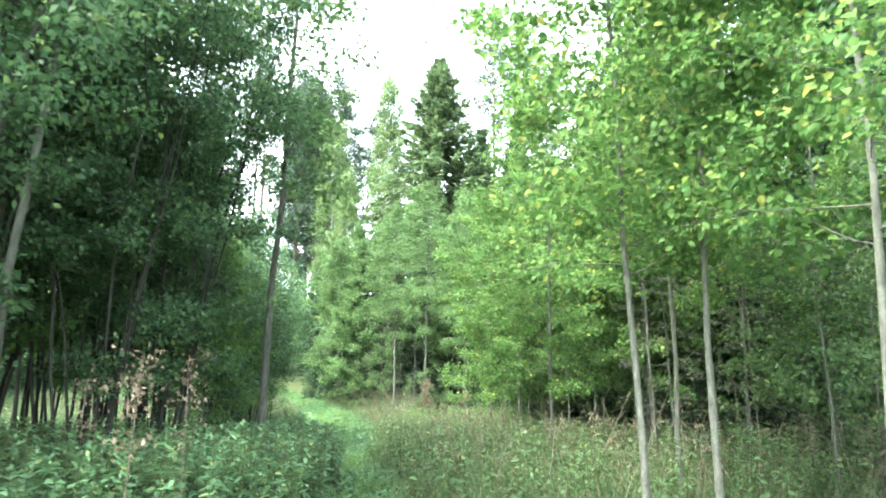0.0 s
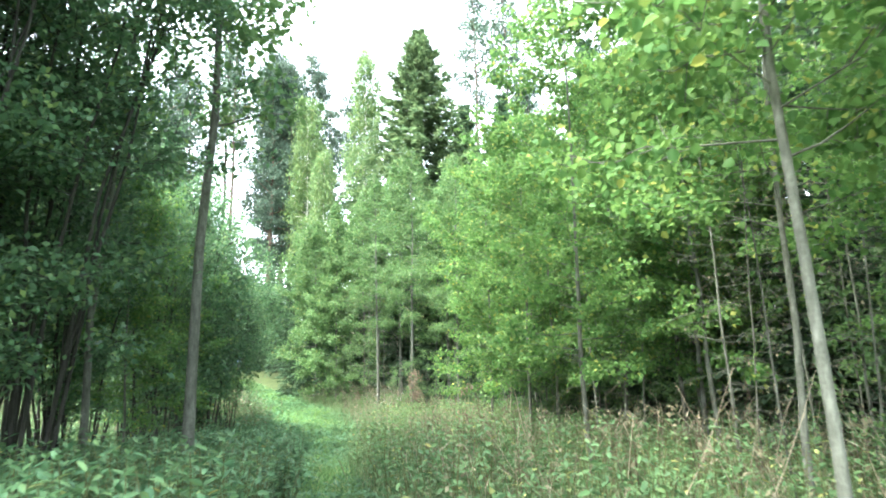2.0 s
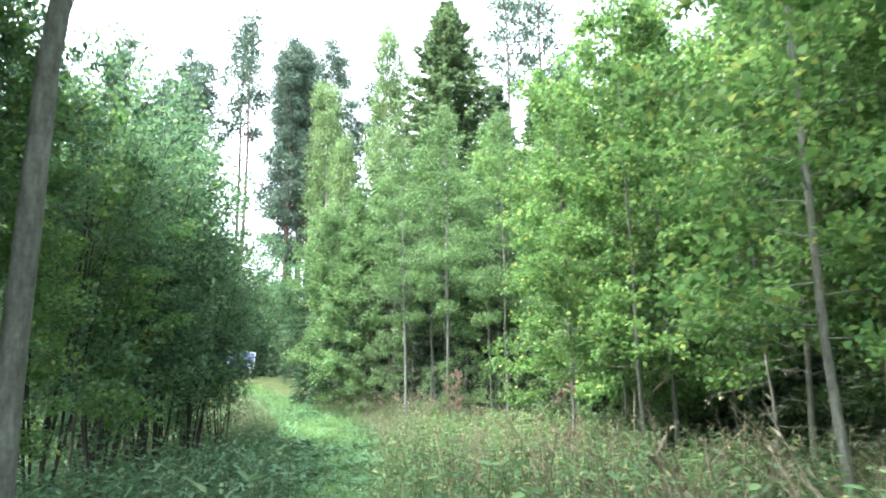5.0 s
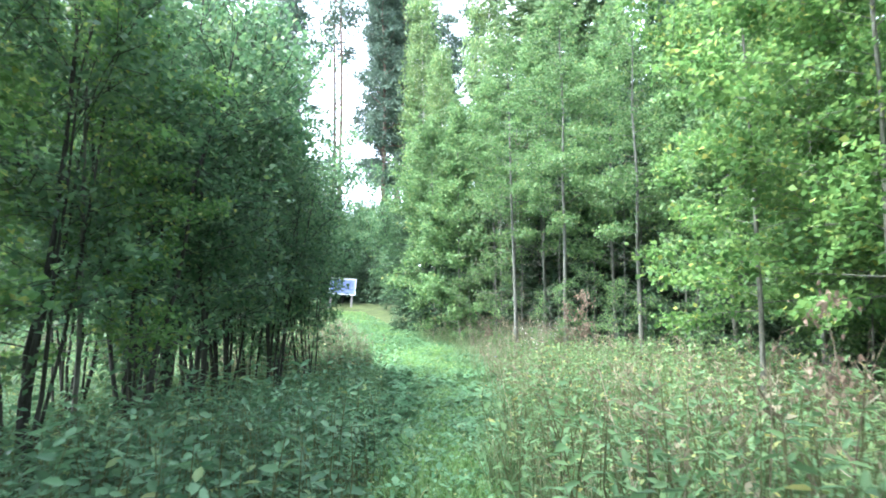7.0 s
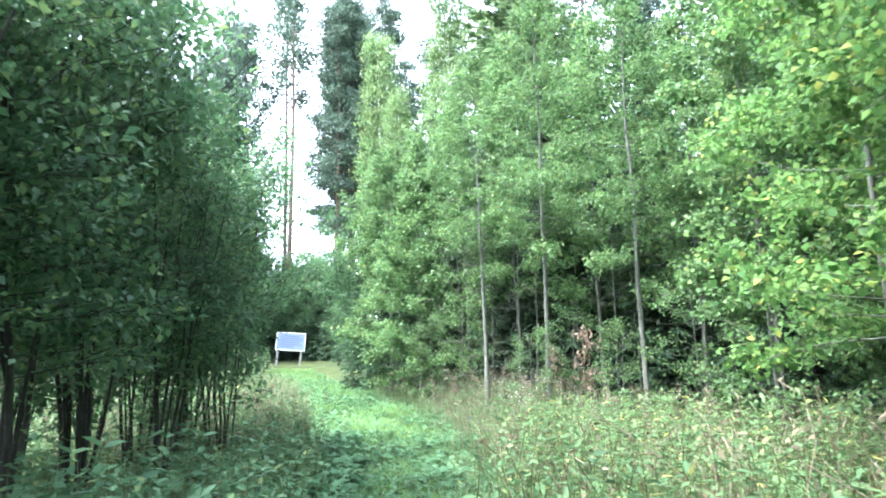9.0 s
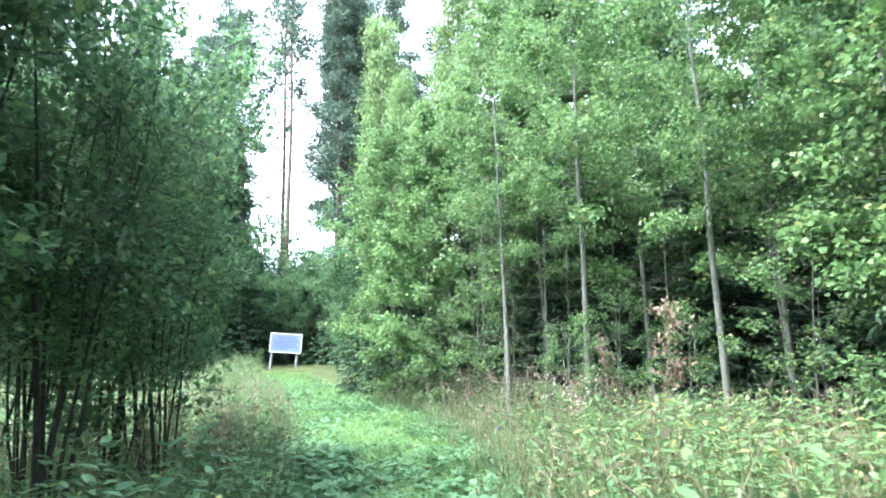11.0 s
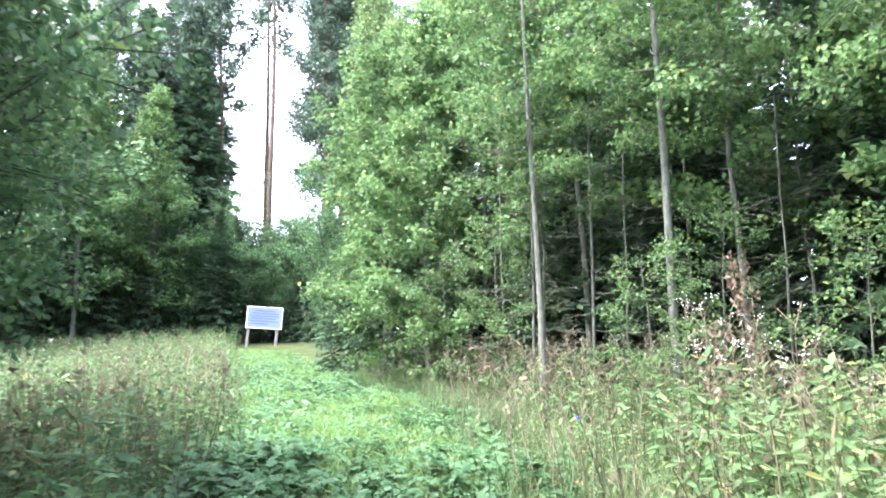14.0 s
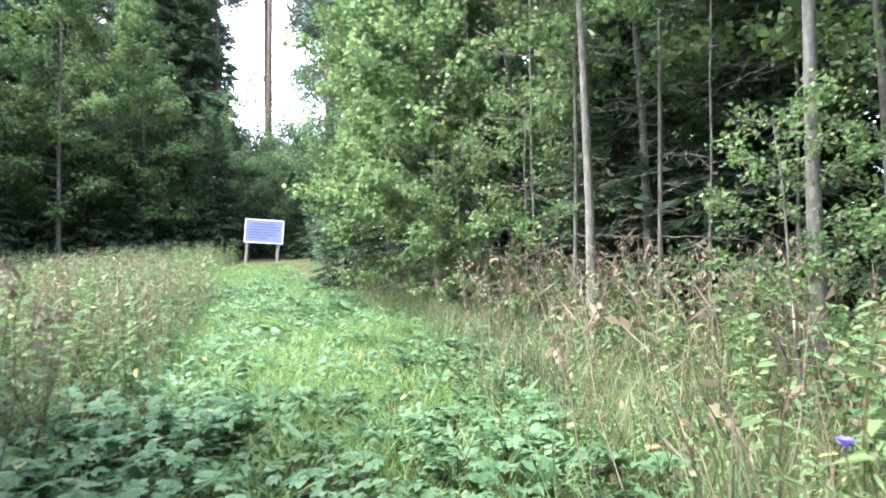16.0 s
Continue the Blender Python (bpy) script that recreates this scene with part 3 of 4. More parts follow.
for i, x, y, s in ((0, -0.2, 27.9, 0.75), (0, -1.05, 27.3, 0.62), (1, 0.5, 26.3, 0.8), (0, 1.6, 24.6, 0.9), (0, -2.8, 31.6, 0.9), (1, 2.2, 22.4, 1.0), (0, 2.9, 20.8, 1.0), (1, -3.6, 32.4, 0.9)):
    SAPLING.put(i, x, y, s)
for i, x, y, s in ((1, 5.2, 12.0, 1.1), (0, 4.9, 14.6, 1.1), (1, 5.6, 9.4, 1.2), (0, 4.6, 8.0, 1.0), (0, 6.0, 11.0, 1.4), (1, 5.6, 7.0, 1.2), (0, 6.2, 8.6, 1.4), (1, 2.6, 18.8, 1.0), (0, 3.6, 17.6, 1.1)):
    SAPLING.put(i, x, y, s)
for i, x, y, s in ((2, -5.2, 7.3, 1.1), (3, -6.4, 9.0, 1.15), (2, -3.9, 7.6, 0.9), (3, -6.0, 6.6, 1.1), (2, -4.8, 11.6, 0.78), (3, -5.8, 10.0, 1.0), (2, -4.7, 8.6, 0.95), (3, -6.9, 8.0, 1.0), (2, -7.6, 11.2, 1.05), (1, -8.8, 9.4, 1.1), (2, -5.3, 6.4, 1.1), (3, -4.4, 5.0, 1.05), (2, -4.0, 9.3, 1.0), (3, -5.2, 12.6, 0.8), (3, -4.9, 10.6, 1.15), (2, -5.7, 8.0, 1.15), (2, -7.2, 5.2, 1.1),
                   (0, -9.8, 6.4, 1.0), (0, -14.0, 20.0, 1.0)):
    THICKET.put(i, x, y, s)
TALL.put(0, -2.8, 10.63, 1.0, turn=0)
POLE.put(0, -4.15, 10.96, 1.0, turn=0)
POLE.put(0, -4.1, 6.1, 1.0, turn=20)
BIGSPRUCE.put(0, -0.4, 46.0, 0.94, wide=1.15)
for i, x, y, s in ((0, -13.0, 57.0, 1.1), (1, -14.6, 58.4, 1.2), (0, -16.0, 58.0, 1.15), (1, -17.4, 57.2, 1.2), (0, -18.9, 57.4, 1.2), (1, -20.3, 56.0, 1.2), (0, -15.3, 61.0, 1.3), (1, -17.0, 61.5, 1.4), (0, -22.0, 54.6, 1.2), (1, -23.4, 52.4, 1.2), (0, -12.0, 54.4, 0.9),
                   (1, -14.0, 55.0, 0.75), (0, -16.4, 55.2, 0.8), (1, -18.4, 54.6, 0.85)):
    UNDERGROWTH.put(i, x, y, s)
# Spruces at negative y stand unseen behind the start, added to close off light.
for i, x, y, s in ((1, 5.2, 44.0, 0.9), (1, 3.0, 49.0, 0.95), (0, 9.4, 40.0, 0.8), (1, 8.0, 33.0, 0.85), (1, 10.2, 28.0, 0.9), (0, 13.4, 33.0, 0.85), (1, 9.0, 22.4, 0.85), (1, 12.0, 18.0, 0.95), (1, 8.4, 14.6, 0.8), (1, 10.4, 10.0, 0.9),
                   (1, 9.6, 8.6, 0.7), (1, 11.4, 4.4, 0.8), (0, 16.0, 24.0, 0.9), (1, -20.4, 56.0, 0.9), (0, -24.0, 57.0, 0.85), (1, -27.0, 53.0, 0.9),
                   (1, -31.0, 50.0, 0.9), (0, -35.0, 46.0, 0.9), (1, -29.0, 42.0, 0.9), (1, -24.6, 36.0, 0.9), (0, -27.0, 28.0, 0.8), (1, -26.0, 20.0, 0.75), (1, -25.0, 11.0, 0.8), (1, -24.0, 2.0, 0.8),
                   (0, -24.0, 63.0, 1.0), (1, -22.6, 58.6, 1.0), (0, -25.6, 59.0, 1.0), (1, -28.0, 55.6, 1.05), (0, -31.4, 54.0, 1.0), (1, -33.6, 51.0, 1.0), (0, -37.0, 50.0, 1.05), (1, -32.0, 46.4, 1.0), (0, -29.6, 49.6, 1.0), (1, -6.0, -22.0, 0.9), (1, 4.0, -20.0, 0.9), (1, 13.0, -12.0, 0.9), (1, -16.0, -18.0, 0.9)):
    SPRUCE.put(i, x, y, s)
for i, x, y, s in ((0, -7.0, 38.0, 0.75), (0, -5.9, 37.2, 0.9), (0, -4.6, 36.0, 1.0), (0, -3.2, 34.6, 1.05), (0, -1.4, 32.4, 1.1), (1, 0.4, 31.6, 0.8), (1, 2.4, 29.6, 0.85), (1, 1.6, 34.0, 1.0), (1, -2.4, 37.0, 1.0), (1, 4.2, 26.4, 0.9),
                   (1, 4.4, 31.4, 1.0), (1, 6.4, 28.6, 1.0), (1, 1.0, 33.0, 0.9), (1, 3.4, 33.6, 1.0), (1, 5.6, 34.6, 1.0), (1, -0.6, 34.8, 1.0), (1, 3.0, 31.2, 0.9), (1, 8.0, 30.4, 1.0), (1, 8.2, 25.4, 1.0), (1, 4.8, 23.6, 0.8), (1, 6.0, 21.6, 0.9), (1, 5.6, 12.4, 0.75), (1, 7.4, 7.2, 0.7), (1, 6.8, 18.6, 0.85), (1, -17.0, 52.0, 0.75), (1, -19.2, 50.6, 0.8), (1, -21.6, 49.0, 0.9), (1, -14.4, 56.0, 0.7),
                   (1, -13.2, 53.6, 0.6), (1, -15.8, 54.6, 0.65), (1, -14.6, 57.5, 0.7), (1, -17.2, 54.4, 0.75), (1, -11.4, 52.0, 0.8), (1, -8.8, 47.0, 0.9), (1, -6.4, 44.0, 0.95), (1, -24.0, 46.0, 1.0), (1, -25.6, 43.0, 1.0)):
    YOUNGSPRUCE.put(i, x, y, s)
for i, x, y, s in ((2, -16.0, 56.0, 1.15), (2, -17.8, 60.0, 1.2), (2, -15.2, 66.0, 1.2), (0, -13.0, 61.0, 1.1), (0, -11.0, 56.5, 1.0), (0, -12.2, 58.5, 1.05), (0, -12.6, 55.6, 1.0), (0, -10.2, 59.5, 1.1), (0, -13.6, 58.8, 1.1), (1, -11.6, 61.5, 1.1), (1, -19.8, 58.0, 1.1), (0, -22.4, 61.0, 1.1), (0, -25.0, 62.0, 1.0), (2, 4.6, 55.0, 1.3), (2, 7.6, 58.0, 1.35),
                   (0, 8.4, 52.0, 0.9), (0, -28.0, 58.0, 1.0), (0, -28.0, 70.0, 1.0), (0, 13.0, 46.0, 0.9), (1, -6.4, 62.0, 1.1), (1, -9.0, 66.0, 1.1), (1, -21.4, 56.4, 1.0), (0, -24.6, 54.0, 1.0), (1, -27.6, 51.0, 1.0)):
    PINE.put(i, x, y, s)
for x, y, s, wide in ((-9.4, 54.0, 0.97, 0.8), (-7.4, 50.0, 0.72, 0.8), (-4.3, 48.5, 1.05, 0.65), (-30.0, 56.0, 0.8, 1.0), (7.0, 37.0, 0.6, 1.0)):
    BIRCH.put(0, x, y, s, wide=wide)
for i, x, y, s in ((0, -15.0, 53.6, 0.7), (2, -17.6, 53.6, 0.8), (1, -20.0, 52.4, 0.85), (0, -22.8, 51.0, 0.95), (2, -12.2, 54.0, 0.75), (1, -26.4, 47.0, 1.0), (0, -27.4, 39.0, 1.1), (1, -23.4, 40.6, 0.9), (0, -14.0, 55.4, 0.75), (1, -16.6, 55.6, 0.85), (0, -18.8, 54.6, 1.1), (1, -21.4, 53.6, 1.15), (0, -24.4, 50.0, 1.2), (1, -25.4, 47.6, 1.2), (0, -28.6, 46.0, 1.3), (1, -11.0, 50.6, 0.8), (0, -9.6, 49.0, 0.9), (0, -23.0, 32.0, 1.0), (1, -20.8, 27.0, 1.0)):
    THICKET.put(i, x, y, s)


# ---- herbs and grass ----
def scatter(proto, xs, ys, scale, tilt=0.12, lift=0.0):
    """Many copies of a small plant (verts, quads, index) laid into one."""
    v, q, ix = proto
    n = len(xs)
    a = RNG.uniform(0, 2 * np.pi, n)
    c, s = np.cos(a)[:, None], np.sin(a)[:, None]
    sc = np.asarray(scale)[:, None]
    x, y, z = v[:, 0][None] * sc, v[:, 1][None] * sc, v[:, 2][None] * sc
    tx, ty = RNG.normal(0, tilt, n)[:, None], RNG.normal(0, tilt, n)[:, None]
    X = x * c - y * s + z * tx + xs[:, None]
    Y = x * s + y * c + z * ty + ys[:, None]
    Z = z + (height(xs, ys) + lift)[:, None]
    V = np.stack([X, Y, Z], -1).reshape(-1, 3)
    Q = (q[None] + (np.arange(n) * len(v))[:, None, None]).reshape(-1, 4)
    return V, Q, np.tile(ix, n)


def blades(n, h, spread, width, bend):
    """A tuft of grass blades, each of two bent pieces."""
    o = np.concatenate([RNG.normal(0, spread, (n, 2)), np.zeros((n, 1))], 1)
    a = RNG.uniform(0, 6.28, n)
    d = np.stack([np.cos(a), np.sin(a), 0 * a], 1)
    sd = np.stack([-np.sin(a), np.cos(a), 0 * a], 1) * width
    H = h * RNG.uniform(0.55, 1.15, n)[:, None]
    b = bend * RNG.uniform(0.3, 1.3, n)[:, None] * H
    up = np.array([0, 0, 1.0])
    p1, p2 = o + up * H * 0.6 + d * b * 0.35, o + up * H * (1 - 0.25 * bend) + d * b
    v = np.stack([o - sd, o + sd, p1 + sd * 0.8, p1 - sd * 0.8, p2 + sd * 0.15, p2 - sd * 0.15], 1).reshape(-1, 3)
    i = np.arange(n)[:, None] * 6
    q = np.stack([i + np.array([0, 1, 2, 3]), i + np.array([3, 2, 4, 5])], 1).reshape(-1, 4)
    return v, q, np.zeros(len(q), int)


def herb(h, levels, leaf, aspect, droop=0.35, base=0.25, fine=True):
    """An upright herb: a stem with crossed pairs of pointed leaves, smaller to the top."""
    st = np.zeros((1, 4, 3))
    st[0, :, 2] = np.linspace(0, h, 4)
    st[0, 1:, :2] = RNG.normal(0, 0.025, (3, 2))
    tv, tq = tubes(st, np.array([[0.006, 0.005, 0.004, 0.002]]), 3)
    u = np.repeat(np.linspace(base, 1.0, levels), 2)
    n = len(u)
    a = np.repeat(np.arange(levels) * 1.57 + 0.3, 2) + np.tile([0, 3.14], levels) + RNG.normal(0, 0.25, n)
    al = np.stack([np.cos(a), np.sin(a), 0.35 - droop * 2 * (1 - u) + RNG.normal(0, 0.38, n)], 1)
    ln = leaf * (1.1 - 0.55 * u ** 2) * RNG.uniform(0.8, 1.15, n)
    pos = np.stack([0 * u, 0 * u, u * h], 1)
    lv, lq = leaves(pos, al, np.tile([0, 0, 1.0], (n, 1)) + RNG.normal(0, 0.35, (n, 3)), ln, ln * aspect, fine, 0.15)
    return join((tv, tq, 1), (lv, lq, 0))


def rosette(stalks, h, leaf, lobes=3):
    """A low herb: stalks that end in three to five broad leaflets."""
    g = []
    for _ in range(stalks):
        a, r = RNG.uniform(0, 6.28), RNG.uniform(0.04, 0.16)
        top = np.array([np.cos(a) * r, np.sin(a) * r, h * RNG.uniform(0.6, 1.1)])
        P = np.stack([[0, 0, 0], top * np.array([0.4, 0.4, 0.6]), top])[None]
        g.append((*tubes(P, np.array([[0.004, 0.003, 0.002]]), 3), 1))
        b = a + np.linspace(-1.25, 1.25, lobes)
        al = np.stack([np.cos(b), np.sin(b), np.full(lobes, -0.15) + RNG.normal(0, 0.15, lobes)], 1)
        ln = leaf * RNG.uniform(0.75, 1.15, lobes)
        g.append((*leaves(np.tile(top, (lobes, 1)), al, np.tile([0, 0, 1.0], (lobes, 1)) + RNG.normal(0, 0.2, (lobes, 3)), ln, ln * 0.75, True, 0.12), 0))
    return join(*g)


def palmate(stalks, h, leaf):
    """A low herb whose stalks end in one round, deeply lobed leaf each."""
    g = []
    for _ in range(stalks):
        a, r = RNG.uniform(0, 6.28), RNG.uniform(0.03, 0.15)
        top = np.array([np.cos(a) * r, np.sin(a) * r, h * RNG.uniform(0.5, 1.1)])
        P = np.stack([[0, 0, 0], top * np.array([0.4, 0.4, 0.6]), top])[None]
        g.append((*tubes(P, np.array([[0.004, 0.003, 0.002]]), 3), 1))
        b = a + np.linspace(-2.2, 2.2, 7)
        tilt = RNG.normal(0, 0.3, 2)
        al = np.stack([np.cos(b), np.sin(b), tilt[0] * np.cos(b) + tilt[1] * np.sin(b) - 0.08], 1)
        ln = leaf * RNG.uniform(0.8, 1.15) * np.array([0.7, 0.85, 0.95, 1.0, 0.95, 0.85, 0.7])
        nor = np.tile([-tilt[0], -tilt[1], 1.0], (7, 1)) + RNG.normal(0, 0.06, (7, 3))
        g.append((*leaves(np.tile(top, (7, 1)), al, nor, ln, ln * 0.62, True, 0.08), 0))
    return join(*g)


def dock(count, length):
    """A tuft of long upright leaves that bend over."""
    a = RNG.uniform(0, 6.28, count)
    al = np.stack([np.cos(a), np.sin(a), RNG.uniform(0.5, 1.8, count)], 1)
    ln = length * RNG.uniform(0.6, 1.15, count)
    o = np.concatenate([RNG.normal(0, 0.03, (count, 2)), np.zeros((count, 1))], 1)
    v, q = leaves(o, al, np.stack([-np.cos(a), -np.sin(a), np.ones(count)], 1), ln, ln * 0.24, True, 0.2)
    return v, q, np.zeros(len(q), int)


def drystalk(h, sprigs, dead):
    """A withered stalk with side sprigs and a few curled leaves."""
    st = np.zeros((1, 5, 3))
    st[0, :, 2] = np.linspace(0, h, 5)
    st[0, 1:, :2] = np.cumsum(RNG.normal(0, 0.03, (4, 2)), 0)
    g = [(*tubes(st, np.array([[0.005, 0.0045, 0.004, 0.003, 0.002]]), 3), 0)]
    u = RNG.uniform(0.45, 1.0, sprigs)
    o = sample(np.repeat(st, sprigs, 0), u)
    P = limb_lines(o, RNG.uniform(0, 6.28, sprigs), RNG.uniform(0.5, 1.2, sprigs), RNG.uniform(0.08, 0.2, sprigs), 3, np.zeros(sprigs), 0.05)
    ln = np.linalg.norm(P[:, -1] - P[:, 0], axis=1)
    g.append((*leaves(o, P[:, -1] - P[:, 0], RNG.normal(0, 1, (sprigs, 3)), ln, np.full(sprigs, 0.007), False, 0.0), 0))
    n = dead
    k = RNG.integers(0, sprigs, n)
    pos = sample(P[k], RNG.uniform(0.2, 1, n))
    ln = RNG.uniform(0.03, 0.07, n)
    g.append((*leaves(pos, RNG.normal(0, 1, (n, 3)) + np.array([0, 0, -0.6]), RNG.normal(0, 1, (n, 3)), ln, ln * 0.5, False, 0.3), 1))
    return join(*g)


def field(n, x0, x1, y0, y1, keep):
    """Random places in a rectangle that pass keep(x, y)."""
    x, y = RNG.uniform(x0, x1, n), RNG.uniform(y0, y1, n)
    k = keep(x, y)
    return x[k], y[k]


def stuff(name, groups, mats, label, category):
    v, q, ix = join(*groups)
    return tagged(new(name, quad_mesh(name, v, q, mats, ix)), label, category, kind="stuff")


def off(x, y):
    return x - way(y)


def right_edge(y):
    return np.interp(y, [-5, 6, 14, 20, 25, 30, 36, 40], [6.5, 6.0, 5.0, 3.2, 1.2, -1.2, -4.5, -7])


def patches(x, y, f, ph):
    return np.sin(x * f + ph) + np.sin(y * f * 0.9 + 2 * ph) + np.sin((x + y) * f * 0.6 + 3 * ph)


g = []
for _ in range(6):
    x, y = field(8500, -14, 1, 4, 46, lambda x, y: np.abs(off(x, y)) < half(y) * RNG.uniform(0.8, 1.6, len(x)))
    g.append(scatter(blades(11, 0.18, 0.08, 0.0044, 0.85), x, y, RNG.uniform(0.55, 1.35, len(x)), 0.3))
stuff("path_grass", g, [M_GRASS], "short bright green grass of the trodden path", "grass")
g = []
for _ in range(5):
    x, y = field(3400, -14, 1, 4, 40, lambda x, y: (np.abs(off(x, y)) < half(y) * 1.5) & (0.8 * patches(x, y, 1.9, 0.7) > RNG.uniform(-0.9, 2.4, len(x))) & ((y > 23.4) | (np.abs(off(x, y)) > 0.28)))
    cut = len(x) // 2
    g.append(scatter(rosette(6, 0.20, 0.062, 3 + 2 * (_ % 2)), x[:cut], y[:cut], RNG.uniform(0.5, 1.3, cut), 0.1))
    g.append(scatter(palmate(6, 0.22, 0.072), x[cut:], y[cut:], RNG.uniform(0.45, 1.35, len(x) - cut), 0.12))
    x, y = field(170, -9, 0, 8, 34, lambda x, y: (np.abs(off(x, y)) < half(y) * 1.3) & ((y > 23.2) | (np.abs(off(x, y)) > 0.3)))
    g.append(scatter(dock(7, 0.26), x, y, RNG.uniform(0.6, 1.2, len(x)), 0.1))
    x, y = field(120, -6, -2.5, 20, 27, lambda x, y: (off(x, y) < -0.35) & (off(x, y) > -1.9))
    g.append(scatter(palmate(8, 0.30, 0.085), x, y, RNG.uniform(0.5, 1.2, len(x)), 0.12))
    x, y = field(90, -6, -1.5, 20, 28, lambda x, y: np.abs(off(x, y)) < 1.9)
    g.append(scatter(palmate(8, 0.14, 0.06), x, y, RNG.uniform(0.6, 1.2, len(x)), 0.12))
for _ in range(5):
    a = RNG.uniform(0, 6.28, 12)
    al = np.stack([np.cos(a), np.sin(a), RNG.uniform(-0.2, 0.7, 12)], 1)
    ln = RNG.uniform(0.035, 0.07, 12)
    o = np.concatenate([RNG.normal(0, 0.05, (12, 2)), RNG.uniform(0.03, 0.13, (12, 1))], 1)
    lv, lq = leaves(o, al, np.tile([0, 0, 1.0], (12, 1)) + RNG.normal(0, 0.3, (12, 3)), ln, ln * 0.7, False, 0.2)
    x, y = field(3000, -14, 1, 4, 44, lambda x, y: np.abs(off(x, y)) < half(y) * 1.4)
    g.append(scatter((lv, lq, np.zeros(len(lq), int)), x, y, RNG.uniform(0.7, 1.5, len(x)), 0.2))
stuff("path_herbs", g, [M_GROUNDHERB, M_STEM], "low broad-leaved herbs growing in the path grass", "herbs")
g = []
for _ in range(6):
    x, y = field(1800, -9, 0.5, 5, 25, lambda x, y: (off(x, y) < -np.maximum(half(y) * RNG.uniform(0.9, 1.3, len(x)), 0.5)) & (RNG.uniform(0, 1, len(x)) < np.where(x < -5, 0.6, 1.0)))
    # Past y 18.5 a lighter leaf colour makes up for the grove's shade.
    near = y < 18.5
    size = RNG.uniform(0.4, 1.1, len(x)) * np.where(x < -4.6, 0.8, 1.0)
    plant = herb(0.78, 10, 0.105, 0.50)
    g.append(scatter(plant, x[near], y[near], size[near], 0.14))
    v, q, ix = scatter(plant, x[~near], y[~near], size[~near], 0.14)
    g.append((v, q, np.where(ix == 0, 2, ix)))
    x, y = field(420, -7, 0.5, 5.5, 10, lambda x, y: off(x, y) < -half(y) * RNG.uniform(1.0, 1.5, len(x)))
    v, q, ix = scatter(herb(0.86, 10, 0.115, 0.40, 0.5), x, y, RNG.uniform(0.6, 1.15, len(x)), 0.14)
    g.append((v, q, np.where((ix == 0) & (RNG.uniform(0, 1, len(ix)) < 0.6), 2, ix)))
for _ in range(2):
    x, y = field(90, -6.6, -3.2, 15, 24, lambda x, y: off(x, y) < -half(y) * 1.15)
    g.append(scatter(herb(0.95, 8, 0.18, 0.48, 0.5), x, y, RNG.uniform(0.7, 1.1, len(x)), 0.12))
stuff("shade_weeds", g, [M_NETTLE_DARK, M_STEM, M_NETTLE], "dark green nettles and weeds on the shady side of the path", "weeds")
g = []
for k in range(6):
    x, y = field(1900, -7, 7, 7, 36, lambda x, y: (off(x, y) > np.maximum(half(y) * RNG.uniform(0.75, 1.5, len(x)), 0.45)) & (x < right_edge(y)))
    g.append(scatter(herb(0.84, 9, 0.095, 0.36 + 0.06 * (k % 3), 0.5), x, y, RNG.uniform(0.5, 1.2, len(x)) * np.where((y > 20) & (off(x, y) < half(y) * 1.9), 0.55, 1.0), 0.16))
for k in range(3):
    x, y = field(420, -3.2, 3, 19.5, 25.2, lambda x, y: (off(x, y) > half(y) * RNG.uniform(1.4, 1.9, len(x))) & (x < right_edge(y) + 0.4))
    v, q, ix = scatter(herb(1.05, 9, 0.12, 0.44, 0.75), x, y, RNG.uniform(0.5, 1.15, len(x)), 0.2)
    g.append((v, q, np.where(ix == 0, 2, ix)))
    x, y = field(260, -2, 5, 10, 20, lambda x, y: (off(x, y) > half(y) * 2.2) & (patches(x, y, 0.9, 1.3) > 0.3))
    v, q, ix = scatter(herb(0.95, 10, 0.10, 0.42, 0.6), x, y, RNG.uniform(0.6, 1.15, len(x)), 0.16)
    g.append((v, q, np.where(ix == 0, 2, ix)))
stuff("meadow_weeds", g, [M_NETTLE, M_STEM, M_LIT_YELLOWHERB], "tall green weeds with yellowing leaves beside the path", "weeds")
g = []
for _ in range(4):
    x, y = field(750, -7, 7, 7, 36, lambda x, y: (off(x, y) > np.maximum(half(y) * RNG.uniform(0.95, 1.4, len(x)), 0.85)) & (x < right_edge(y) + 0.5))
    g.append(scatter(drystalk(0.95, 9, 7), x, y, RNG.uniform(0.6, 1.15, len(x)), 0.25))
    x, y = field(50, -6, 5, 7, 18, lambda x, y: (off(x, y) > 1.2) & (x < right_edge(y)))
    g.append(scatter(drystalk(0.95, 5, 4), x, y, RNG.uniform(1.0, 1.4, len(x)), 0.4))
    x, y = field(650, -20, 0, 24, 50, lambda x, y: (off(x, y) < -half(y) * RNG.uniform(0.9, 1.3, len(x))))
    g.append(scatter(drystalk(0.9, 9, 12), x, y, RNG.uniform(0.6, 1.1, len(x)), 0.25))
